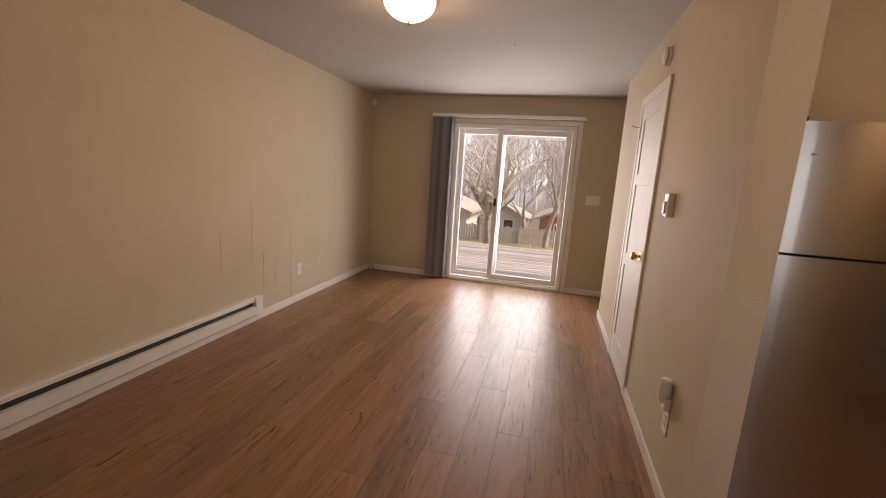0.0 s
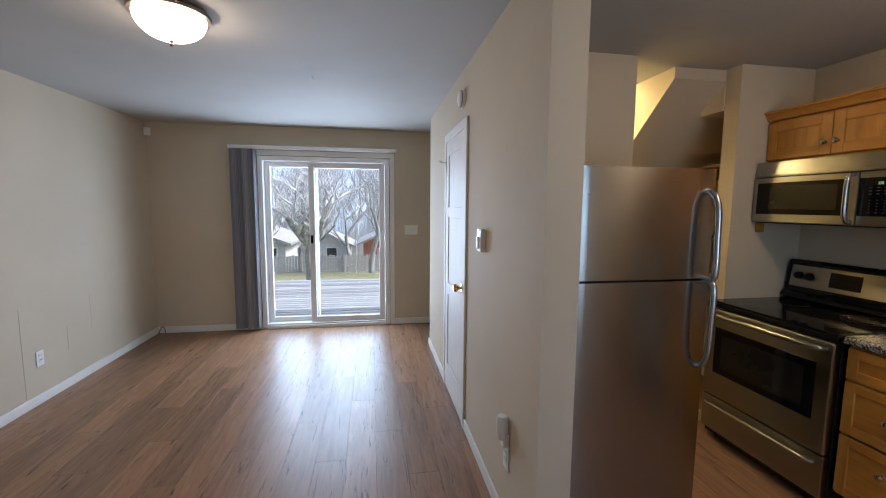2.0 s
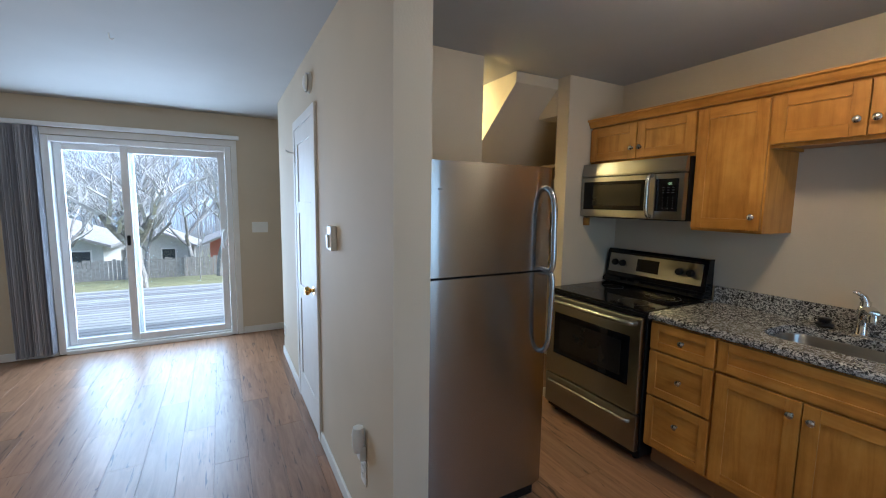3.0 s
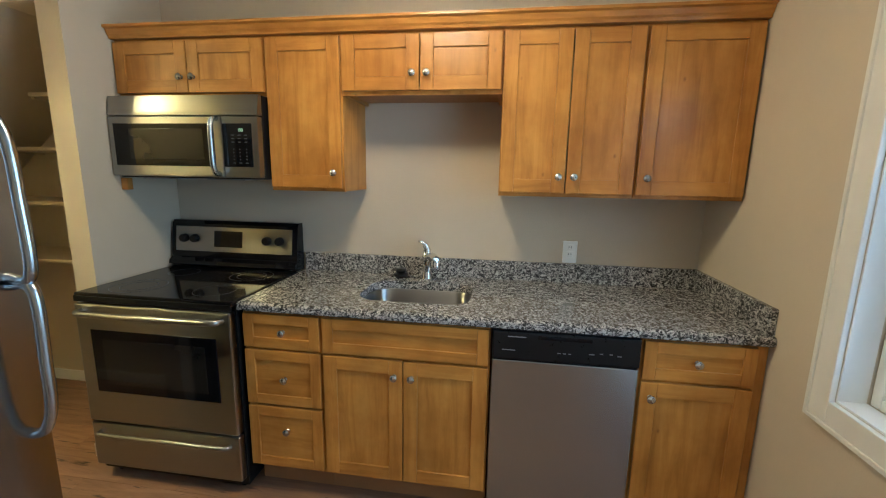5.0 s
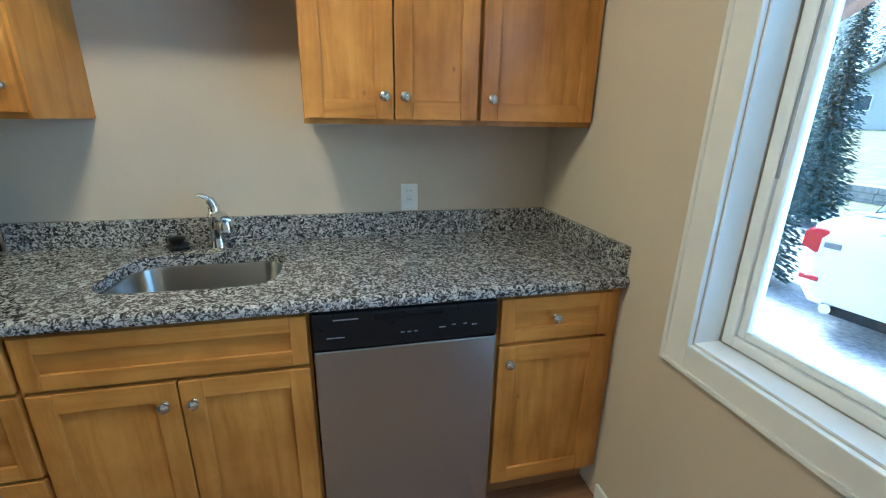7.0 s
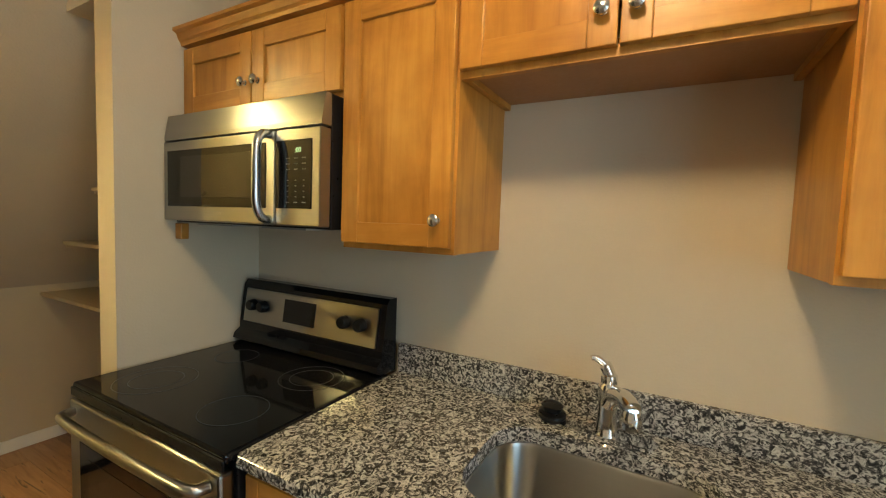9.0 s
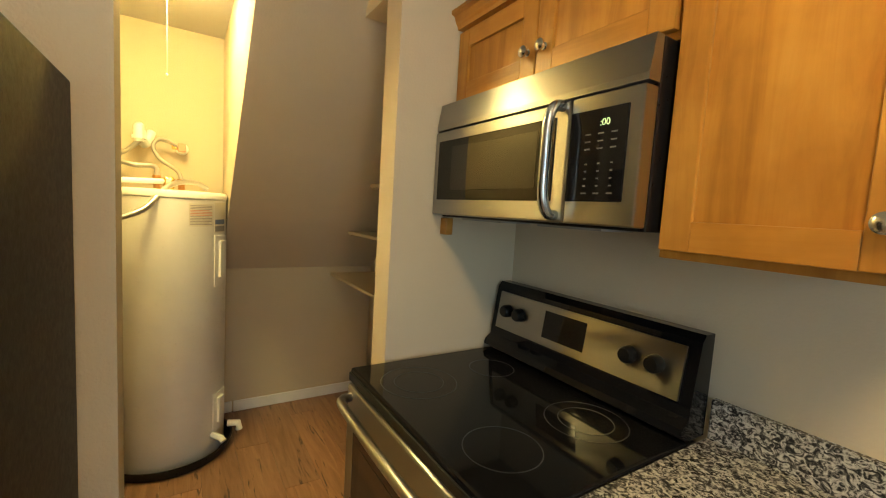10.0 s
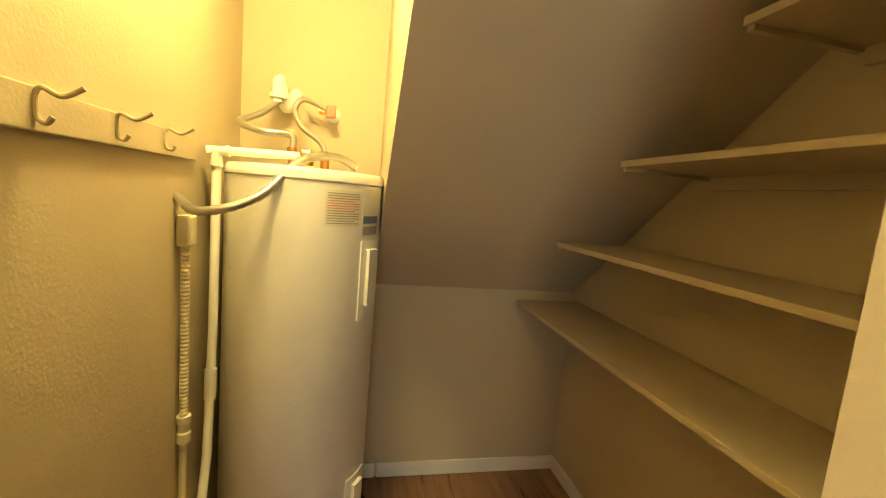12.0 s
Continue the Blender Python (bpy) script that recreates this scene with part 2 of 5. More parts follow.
dn.links.new(mixed(dn, 1.0, dtone, dgrain, "MULTIPLY"), db.inputs["Base Color"])
FENCE = plain("grey_fence_wood", (0.4, 0.37, 0.34), 0.85, vary=0.25, scale=8)
BARK = plain("grey_bark", (0.3, 0.28, 0.265), 0.9, vary=0.4, scale=12)
TWIG = plain("twig_bark", (0.5, 0.49, 0.49), 0.9, vary=0.3)
NEEDLES = leafy("conifer_needles", (0.04, 0.075, 0.06), (0.085, 0.125, 0.11))
SIDING = plain("pale_siding", (0.5, 0.5, 0.48), 0.7)
SIDING_RED = plain("red_siding", (0.35, 0.12, 0.08), 0.7)
ROOFING = plain("grey_shingles", (0.3, 0.29, 0.28), 0.9, vary=0.25)
DARK_PANE = plain("dark_window_pane", (0.04, 0.05, 0.06), 0.1, fine=0)
CAR_PAINT = plain("white_car_paint", (0.75, 0.75, 0.74), 0.2, vary=0.02, fine=0)
CAR_GLASS = plain("tinted_car_glass", (0.03, 0.035, 0.04), 0.05, fine=0)
TAIL_RED = plain("red_lens", (0.45, 0.02, 0.03), 0.12, fine=0)
TYRE = plain("tyre_rubber", (0.02, 0.02, 0.02), 0.8)
STONE = plain("retaining_stone", (0.3, 0.29, 0.27), 0.9, vary=0.3)
TIMBER = plain("porch_timber", (0.32, 0.2, 0.14), 0.7, vary=0.25)
PLATE_BLUE = plain("plate_letters", (0.03, 0.06, 0.2), 0.5, fine=0)

# ---- building blocks ----
ORIGIN = {}


def thing(name, loc, label, category, group=""):
    ob = new(name)
    ob.location = loc
    ob.empty_display_size = 0.1
    ORIGIN[ob.name] = Vector(loc)
    return tagged(ob, label, category, group)


def part(name, bm, material, parent=None, label="", smooth=False):
    """One mesh under a thing or a part, built in world places."""
    top = parent
    while top is not None and top.parent is not None:
        top = top.parent
    if top is not None and top.name in ORIGIN:
        bmesh.ops.translate(bm, verts=bm.verts, vec=-ORIGIN[top.name])
    me = bpy.data.meshes.new(name)
    bm.to_mesh(me)
    bm.free()
    me.materials.append(material)
    if smooth:
        for p in me.polygons:
            p.use_smooth = True
        me.set_sharp_from_angle(angle=radians(40))
    ob = new(name, me)
    ob.parent = parent
    if label:
        ob["label"] = label
    return ob


def setting(name, bm, material, label, category):
    return tagged(part(name, bm, material), label, category, kind="structure")


def cuboid(bm, x0, x1, y0, y1, z0, z1, bev=0.0, seg=2):
    m = Matrix.Translation(((x0 + x1) / 2, (y0 + y1) / 2, (z0 + z1) / 2)) @ Matrix.Diagonal((abs(x1 - x0), abs(y1 - y0), abs(z1 - z0), 1))
    vs = bmesh.ops.create_cube(bm, size=1, matrix=m)["verts"]
    if bev:
        es = list({e for v in vs for e in v.link_edges})
        bmesh.ops.bevel(bm, geom=es, offset=bev, segments=seg, affect="EDGES", profile=0.5)
    return bm


def box(x0, x1, y0, y1, z0, z1, bev=0.0):
    return cuboid(bmesh.new(), x0, x1, y0, y1, z0, z1, bev)


def boxes(*rows, bev=0.0):
    bm = bmesh.new()
    for r in rows:
        cuboid(bm, *r, bev)
    return bm


def smoothed(pts, n=8):
    pts = [Vector(p) for p in pts]
    out = []
    for i in range(len(pts) - 1):
        p0, p1, p2, p3 = pts[max(i - 1, 0)], pts[i], pts[i + 1], pts[min(i + 2, len(pts) - 1)]
        for k in range(n):
            t = k / n
            out.append(0.5 * (2 * p1 + (p2 - p0) * t + (2 * p0 - 5 * p1 + 4 * p2 - p3) * t * t + (3 * p1 - p0 - 3 * p2 + p3) * t ** 3))
    out.append(pts[-1])
    return out


def tube(bm, pts, r, seg=10, flat=1.0):
    """A round bar along a line of points; r may be a number or a list."""
    pts = [Vector(p) for p in pts]
    rings, up = [], None
    for i, p in enumerate(pts):
        d = (pts[min(i + 1, len(pts) - 1)] - pts[max(i - 1, 0)]).normalized()
        if up is None:
            up = d.orthogonal().normalized()
        up = (up - d * up.dot(d)).normalized()
        side = d.cross(up)
        rr = r[i] if isinstance(r, (list, tuple)) else r
        rings.append([bm.verts.new(p + (up * math.cos(a) + side * math.sin(a) * flat) * rr) for a in (2 * math.pi * k / seg for k in range(seg))])
    for a, b in zip(rings, rings[1:]):
        for k in range(seg):
            bm.faces.new((a[k], a[(k + 1) % seg], b[(k + 1) % seg], b[k]))
    bm.faces.new(rings[0][::-1])
    bm.faces.new(rings[-1])
    return bm


def lathe(bm, profile, centre, seg=32, axis="z", ring_only=False):
    """Turns (radius, height) pairs about an axis through centre."""
    c = Vector(centre)
    rings = []
    for r, h in profile:
        ring = []
        for k in range(seg):
            a = 2 * math.pi * k / seg
            u, v = r * math.cos(a), r * math.sin(a)
            off = {"z": (u, v, h), "x": (h, u, v), "y": (v, h, u)}[axis]
            ring.append(bm.verts.new(c + Vector(off)))
        rings.append(ring)
    for a, b in zip(rings, rings[1:]):
        for k in range(seg):
            bm.faces.new((a[k], a[(k + 1) % seg], b[(k + 1) % seg], b[k]))
    if ring_only:
        a, b = rings[-1], rings[0]
        for k in range(seg):
            bm.faces.new((a[k], a[(k + 1) % seg], b[(k + 1) % seg], b[k]))
    elif profile[0][0] > 1e-4:
        bm.faces.new(rings[0][::-1])
    if not ring_only and profile[-1][0] > 1e-4:
        bm.faces.new(rings[-1])
    bmesh.ops.remove_doubles(bm, verts=bm.verts, dist=1e-5)
    bmesh.ops.recalc_face_normals(bm, faces=bm.faces)
    return bm


def prism(bm, outline, lo, hi, axis="y"):
    """An outline of (u, v) pairs drawn out along an axis."""
    def at(u, v, w):
        return {"y": (u, w, v), "x": (w, u, v), "z": (u, v, w)}[axis]
    a = [bm.verts.new(at(u, v, lo)) for u, v in outline]
    b = [bm.verts.new(at(u, v, hi)) for u, v in outline]
    n = len(outline)
    for k in range(n):
        bm.faces.new((a[k], a[(k + 1) % n], b[(k + 1) % n], b[k]))
    bm.faces.new(a[::-1])
    bm.faces.new(b)
    bmesh.ops.recalc_face_normals(bm, faces=bm.faces)
    return bm


def lettering(name, body, size, m, material, parent):
    cu = bpy.data.curves.new(name, "FONT")
    cu.body, cu.size, cu.extrude, cu.align_x = body, size, 0.0005, "CENTER"
    ob = new(name, cu)
    me = bpy.data.meshes.new_from_object(ob.evaluated_get(bpy.context.evaluated_depsgraph_get()))
    bpy.data.objects.remove(ob)
    me.name = name
    bm = bmesh.new()
    bm.from_mesh(me)
    bpy.data.meshes.remove(me)
    bmesh.ops.transform(bm, matrix=m, verts=bm.verts)
    return part(name, bm, material, parent)


# ---- structure ----
H = 2.41
XL, YB = -5.33, 5.72


def wall_with_hole(axis, at, thick, lo, hi, hole):
    """A wall along an axis, from lo to hi, with one opening (a, b, z0, z1)."""
    a, b, z0, z1 = hole
    rows = []
    for u0, u1, w0, w1 in ((lo, a, 0, H), (b, hi, 0, H), (a, b, 0, z0), (a, b, z1, H)):
        if u1 - u0 > 1e-4 and w1 - w0 > 1e-4:
            rows.append((u0, u1, at, at + thick, w0, w1) if axis == "x" else (at, at + thick, u0, u1, w0, w1))
    return boxes(*rows)


setting("wall_left", box(XL - 0.15, XL, -0.16, YB + 0.16, 0, H), WALL, "beige painted panelled wall of the living room", "wall")
setting("wall_back", wall_with_hole("x", YB, 0.16, XL, 0.25, (-4.17, -2.63, 0.0, 2.08)), WALL, "beige painted wall round the sliding glass door", "wall")
setting("wall_front", wall_with_hole("x", -0.16, 0.16, XL, 0.0, (-2.35, -0.93, 0.83, 2.05)), WALL, "beige painted wall round the front window", "wall")
setting("wall_kitchen", box(0.0, 0.25, -0.16, 2.86, 0, H), WALL, "beige painted wall behind the kitchen units", "wall")
setting("wall_partition", box(-2.24, -2.10, 1.915, 4.88, 0, H), WALL, "beige painted partition between living room and kitchen", "wall")
setting("wall_behind_fridge", box(-2.10, -1.275, 2.86, 2.975, 0, H), WALL_ROUGH, "textured painted wall behind the refrigerator", "wall")
setting("wall_beside_stove", box(-0.55, 0.25, 2.86, 2.975, 0, H), WALL, "painted wall end between stove and closet", "wall")
setting("wall_closet_left", box(-2.10, -1.52, 2.975, 4.60, 0, H), WALL_CLOSET, "cream painted closet wall with coat hooks", "wall")
setting("wall_closet_back", box(-2.10, 0.25, 4.60, 4.88, 0, H), WALL_CLOSET, "cream painted wall behind the water heater", "wall")
setting("wall_closet_shelf_side", box(0.10, 0.25, 2.975, 4.60, 0, H), WALL_CLOSET, "cream painted closet wall carrying the shelves", "wall")
setting("wall_hall_end", box(0.10, 0.25, 4.88, YB, 0, H), WALL, "plain wall closing the passage", "wall")
bm = prism(bmesh.new(), [(2.978, 2.335), (4.598, 0.98), (4.598, H - 0.003), (2.978, H - 0.003)], -0.93, 0.097, "x")
setting("stair_soffit", bm, WALL, "sloping painted underside of the staircase", "stair soffit")
setting("closet_header", box(-0.555, 0.095, 2.978, 3.17, 2.15, 2.36), WALL, "boxed painted header inside the closet opening", "header")
setting("ceiling", box(XL - 0.15, 0.25, -0.16, YB + 0.16, H, H + 0.12), CEIL, "white textured ceiling, greyed in colour for weak light", "ceiling")
setting("subfloor", box(XL - 0.15, 0.25, -0.16, YB + 0.16, -0.1, -0.008), SUBFLOOR, "dark underlay under the floor planks", "floor")

# wall panelling joints
for y, z0, z1 in ((2.95, 0.5, 0.85), (3.3, 0.55, 1.1), (3.45, 0.25, 0.6), (3.62, 0.25, 0.5), (3.85, 0.08, 0.75), (4.3, 0.3, 0.5), (4.6, 0.4, 0.7)):
    setting("trim", box(XL, XL + 0.0012, y, y + 0.0035, z0, z1), GROOVE, "fine vertical joint of the painted panelling", "trim")


def baseboard(x0, x1, y0, y1):
    """A skirting with a rounded top edge."""
    setting("baseboard", cuboid(bmesh.new(), x0, x1, y0, y1, 0.0, 0.075, 0.004), WHITE, "white painted baseboard", "baseboard")


T = 0.013
baseboard(XL, XL + T, 3.38, YB - T)
baseboard(XL, XL + T, 0.0, 0.42)
baseboard(XL, -4.23, YB - T, YB)
baseboard(-2.57, 0.1, YB - T, YB)
baseboard(-2.24 - T, -2.24, 1.915, 3.12)
baseboard(-2.24 - T, -2.24, 3.93, 4.88)
baseboard(-0.55 - T, -0.55, 2.85, 2.99)
baseboard(-0.85, 0.10, 4.60 - T, 4.60)
baseboard(0.10 - T, 0.10, 2.975, 4.58)
baseboard(-1.52, -1.52 + T, 2.975, 4.58)
baseboard(-1.52, -0.86, 4.60 - T, 4.60)
baseboard(-0.93, -0.66, 0.0, T)

# ---- sliding glass door ----


def frame_rect(bm, x0, x1, z0, z1, y0, y1, w, bev=0.004):
    """A rectangular frame of bars, w wide, in the xz plane."""
    for r in ((x0, x0 + w, y0, y1, z0, z1), (x1 - w, x1, y0, y1, z0, z1), (x0 + w, x1 - w, y0, y1, z0, z0 + w), (x0 + w, x1 - w, y0, y1, z1 - w, z1)):
        cuboid(bm, *r, bev)
    return bm


sd = tagged(thing("door_1", (-3.4, YB, 0), "white vinyl sliding glass door to the deck", "sliding door"), kind="structure")
part("door_frame", frame_rect(bmesh.new(), -4.165, -2.635, 0.005, 2.075, YB - 0.012, YB + 0.13, 0.055), VINYL, sd)
part("threshold", box(-4.11, -2.69, YB - 0.03, YB + 0.02, 0.0, 0.04, 0.005), VINYL, sd)
fx = part("fixed_panel", frame_rect(bmesh.new(), -4.105, -3.50, 0.06, 2.015, YB + 0.075, YB + 0.11, 0.06), VINYL, sd)
g = part("pane", box(-4.05, -3.555, YB + 0.09, YB + 0.096, 0.115, 1.96), GLASS, fx)
g.visible_shadow = False
sl = part("sliding_panel", frame_rect(bmesh.new(), -3.60, -2.695, 0.06, 2.015, YB + 0.02, YB + 0.062, 0.065), VINYL, sd)
g = part("pane", box(-3.54, -2.755, YB + 0.038, YB + 0.044, 0.12, 1.955), GLASS, sl)
g.visible_shadow = False
part("latch", box(-3.585, -3.555, YB + 0.0, YB + 0.02, 1.04, 1.14, 0.006), BLACK, sl, "black latch")
part("pull_handle", tube(bmesh.new(), smoothed([(-2.725, YB + 0.02, 0.98), (-2.735, YB - 0.025, 1.02), (-2.735, YB - 0.025, 1.14), (-2.725, YB + 0.02, 1.18)]), 0.009), VINYL, sl, smooth=True)
# flat casing round the door
setting("trim", boxes((-4.23, -4.17, YB - 0.012, YB, 0, 2.14), (-2.63, -2.575, YB - 0.012, YB, 0, 2.14), (-4.17, -2.63, YB - 0.012, YB, 2.08, 2.14), bev=0.002), WHITE, "white painted casing of the sliding door", "trim")

vb = thing("vertical_blind", (-3.5, YB, 2.14), "grey vertical blind drawn back beside the sliding door", "blind")
part("head_rail", box(-4.46, -2.55, YB - 0.075, YB - 0.02, 2.145, 2.185, 0.005), VINYL, vb, "white head rail")
for x in (-4.2, -2.8):
    part("rail_bracket", box(x, x + 0.03, YB - 0.03, YB - 0.013, 2.15, 2.19), VINYL, vb)
for i in range(13):
    x = -4.43 + i * 0.021
    a = radians(72 + 9 * math.sin(i * 2.3))
    bm = bmesh.new()
    n, w = 6, 0.089
    pr = []
    for k in range(n + 1):
        u = (k / n - 0.5) * w
        pr.append((x + u * math.cos(a) + 0.006 * math.cos(u / w * 3.1) , YB - 0.055 + u * math.sin(a)))
    out = pr + [(px + 0.0014, py) for px, py in reversed(pr)]
    prism(bm, out, 0.035 + 0.006 * math.sin(i * 1.7), 2.14, "z")
    part("vane", bm, BLIND, vb)
part("pull_chain", tube(bmesh.new(), [(-4.15, YB - 0.06, 2.14), (-4.148, YB - 0.06, 1.2), (-4.15, YB - 0.06, 0.4)], 0.002, 6), PLASTIC, vb)

# ---- closet door in the partition ----
XP = -2.24
dr = tagged(thing("door_2", (XP, 3.52, 0), "white painted three-panel closed closet door", "door"), kind="structure")
part("casing", boxes((XP - 0.016, XP, 3.13, 3.19, 0, 2.075), (XP - 0.016, XP, 3.86, 3.92, 0, 2.075), (XP - 0.016, XP, 3.19, 3.86, 2.015, 2.075), bev=0.003), WHITE, dr)
bm = bmesh.new()
for r in ((3.193, 3.293, 0.01, 2.012), (3.757, 3.857, 0.01, 2.012), (3.293, 3.757, 0.01, 0.22), (3.293, 3.757, 0.80, 0.90), (3.293, 3.757, 1.42, 1.50), (3.293, 3.757, 1.90, 2.012)):
    cuboid(bm, XP - 0.012, XP - 0.002, r[0], r[1], r[2], r[3], 0.002)
leaf = part("door_leaf", bm, WHITE, dr)
for z0, z1 in ((0.22, 0.80), (0.90, 1.42), (1.50, 1.90)):
    part("door_panel", box(XP - 0.005, XP - 0.0015, 3.293, 3.757, z0, z1), WHITE, leaf)
bm = lathe(bmesh.new(), [(0.0, -0.07), (0.02, -0.068), (0.028, -0.055), (0.028, -0.045), (0.02, -0.036), (0.011, -0.03), (0.011, -0.016), (0.03, -0.015), (0.03, -0.011)], (XP - 0.0, 3.25, 0.95), 24, "x")
part("door_knob", bm, BRASS, leaf, "polished brass knob", True)
for z in (0.35, 1.78):
    part("hinge", boxes((XP - 0.02, XP - 0.012, 3.845, 3.868, z, z + 0.09), bev=0.002), WHITE, leaf)
part("coat_hook", tube(bmesh.new(), smoothed([(XP - 0.016, 3.89, 1.86), (XP - 0.05, 3.89, 1.862), (XP - 0.07, 3.89, 1.875)]), 0.004, 8), WHITE, dr, smooth=True)

# ---- small fixtures in the living room ----


def plate_y(name, x, z, w, h, label, category, kind):
    """A wall plate on the back wall."""
    t = thing(name, (x, YB, z), label, category)
    part("cover_plate", box(x - w / 2, x + w / 2, YB - 0.007, YB - 0.0002, z - h / 2, z + h / 2, 0.003), PLASTIC, t)
    for k in range(kind):
        cx = x + (k - (kind - 1) / 2) * 0.046
        part("toggle", box(cx - 0.005, cx + 0.005, YB - 0.017, YB - 0.006, z - 0.012, z + 0.012, 0.002), PLASTIC, t)
    return t


plate_y("switch_plate", -2.365, 1.205, 0.165, 0.118, "white triple light switch beside the sliding door", "light switch", 3)


def outlet(x, y, z, nx, ny, label, name="wall_outlet"):
    """A duplex socket on a wall whose normal is (nx, ny)."""
    t = thing(name, (0, 0, 0), label, "outlet", "wall outlets")

    def slab(d0, d1, u0, u1, z0, z1, bev=0.0):
        if nx:
            return box(min(d0 * nx, d1 * nx), max(d0 * nx, d1 * nx), u0, u1, z0, z1, bev)
        return box(u0, u1, min(d0 * ny, d1 * ny), max(d0 * ny, d1 * ny), z0, z1, bev)
    part("cover_plate", slab(0.0003, 0.006, -0.036, 0.036, -0.057, 0.057, 0.003), PLASTIC, t)
    for dz in (-0.026, 0.01):
        s = part("socket", slab(0.0055, 0.0085, -0.016, 0.016, dz, dz + 0.03, 0.003), PLASTIC, t)
        for u in (-0.007, 0.005):
            part("slot", slab(0.0083, 0.0092, u, u + 0.0022, dz + 0.012, dz + 0.021), BLACK, s)
    t.location = (x, y, z)
    return t


outlet(XL, 4.0, 0.34, 1, 0, "white duplex outlet on the panelled wall")
outlet(XP, 2.26, 0.345, -1, 0, "white duplex outlet low on the partition")
outlet(XP, 4.80, 0.26, -1, 0, "white duplex outlet near the partition's end")
outlet(0.0, 0.624, 1.072, -1, 0, "white duplex outlet above the granite backsplash")

outlet(-1.47, 0.0, 0.6, 0, 1, "white duplex outlet under the front window")

pf = thing("plug_in_freshener", (XP, 2.25, 0.47), "white plug-in device above the outlet", "plug-in device")
part("body", lathe(bmesh.new(), [(0.0, -0.055), (0.018, -0.05), (0.026, -0.02), (0.028, 0.03), (0.022, 0.06), (0.0, 0.066)], (XP - 0.029, 2.25, 0.495), 20), PLASTIC, pf, smooth=True)
part("plug_block", box(XP - 0.03, XP - 0.0004, 2.225, 2.275, 0.41, 0.475, 0.005), PLASTIC, pf)

th = thing("thermostat", (XP, 2.725, 1.32), "white electronic wall thermostat", "thermostat")
part("case", box(XP - 0.032, XP - 0.0004, 2.682, 2.768, 1.26, 1.385, 0.006), PLASTIC, th)
part("dial_cover", box(XP - 0.042, XP - 0.032, 2.71, 2.75, 1.275, 1.34, 0.004), PLASTIC, th)

sm = thing("smoke_alarm", (XP, 3.29, 2.21), "round white smoke alarm high on the partition", "smoke alarm")
part("base", lathe(bmesh.new(), [(0.06, -0.012), (0.06, -0.001)], (XP, 3.29, 2.215), 32, "x"), PLASTIC, sm, smooth=True)
part("cap", lathe(bmesh.new(), [(0.0, -0.042), (0.03, -0.04), (0.048, -0.032), (0.053, -0.018), (0.053, -0.012)], (XP, 3.29, 2.215), 32, "x"), PLASTIC, sm, smooth=True)
part("grille", lathe(bmesh.new(), [(0.054, -0.026), (0.056, -0.026), (0.056, -0.02), (0.054, -0.02)], (XP, 3.29, 2.215), 32, "x", True), GREY_PRINT, sm)

ms = thing("motion_sensor", (XL + 0.05, YB - 0.03, 2.30), "small white corner sensor below the ceiling", "sensor")
part("case", box(XL + 0.004, XL + 0.06, YB - 0.05, YB - 0.0005, 2.26, 2.345, 0.01), PLASTIC, ms)
part("lens", box(XL + 0.015, XL + 0.05, YB - 0.054, YB - 0.048, 2.27, 2.30, 0.003), VINYL, ms)


def baseboard_heater(name, x, y0, y1, label):
    t = thing(name, (x, (y0 + y1) / 2, 0.07), label, "heater")
    prof = [(x + 0.0005, 0.07), (x + 0.05, 0.07), (x + 0.062, 0.082), (x + 0.062, 0.15), (x + 0.05, 0.155), (x + 0.0005, 0.155)]
    part("front_cover", prism(bmesh.new(), prof, y0 + 0.09, y1 - 0.09), WHITE, t)
    part("top_cover", prism(bmesh.new(), [(x + 0.0005, 0.232), (x + 0.04, 0.232), (x + 0.05, 0.222), (x + 0.05, 0.198), (x + 0.0005, 0.205)], y0 + 0.09, y1 - 0.09), WHITE, t)
    part("heating_element", box(x + 0.002, x + 0.025, y0 + 0.09, y1 - 0.09, 0.155, 0.204), FINS, t, "dark metal fins in the slot")
    for a in (y0, y1 - 0.09):
        part("end_cap", box(x + 0.0005, x + 0.062, a, a + 0.09, 0.069, 0.234, 0.004), WHITE, t)


baseboard_heater("baseboard_heater", XL, 0.45, 3.36, "long white electric baseboard heater on the panelled wall")
setting("baseboard", box(XL, XL + T, 0.42, 3.38, 0, 0.068, 0.003), WHITE, "white painted baseboard", "baseboard")

bh = thing("window_baseboard_heater", (-1.7, 0.0, 0.2), "white wall heater under the front window", "heater")
part("cover", prism(bmesh.new(), [(0.0005, 0.2), (0.06, 0.2), (0.066, 0.21), (0.066, 0.33), (0.052, 0.365), (0.0005, 0.37)], -2.3, -1.2, "x"), WHITE, bh)
part("end_cap", box(-1.2, -1.115, 0.0005, 0.069, 0.197, 0.373, 0.004), WHITE, bh)
setting("baseboard", box(-2.6, -0.93, 0.0, T, 0, 0.075, 0.003), WHITE, "white painted baseboard", "baseboard")


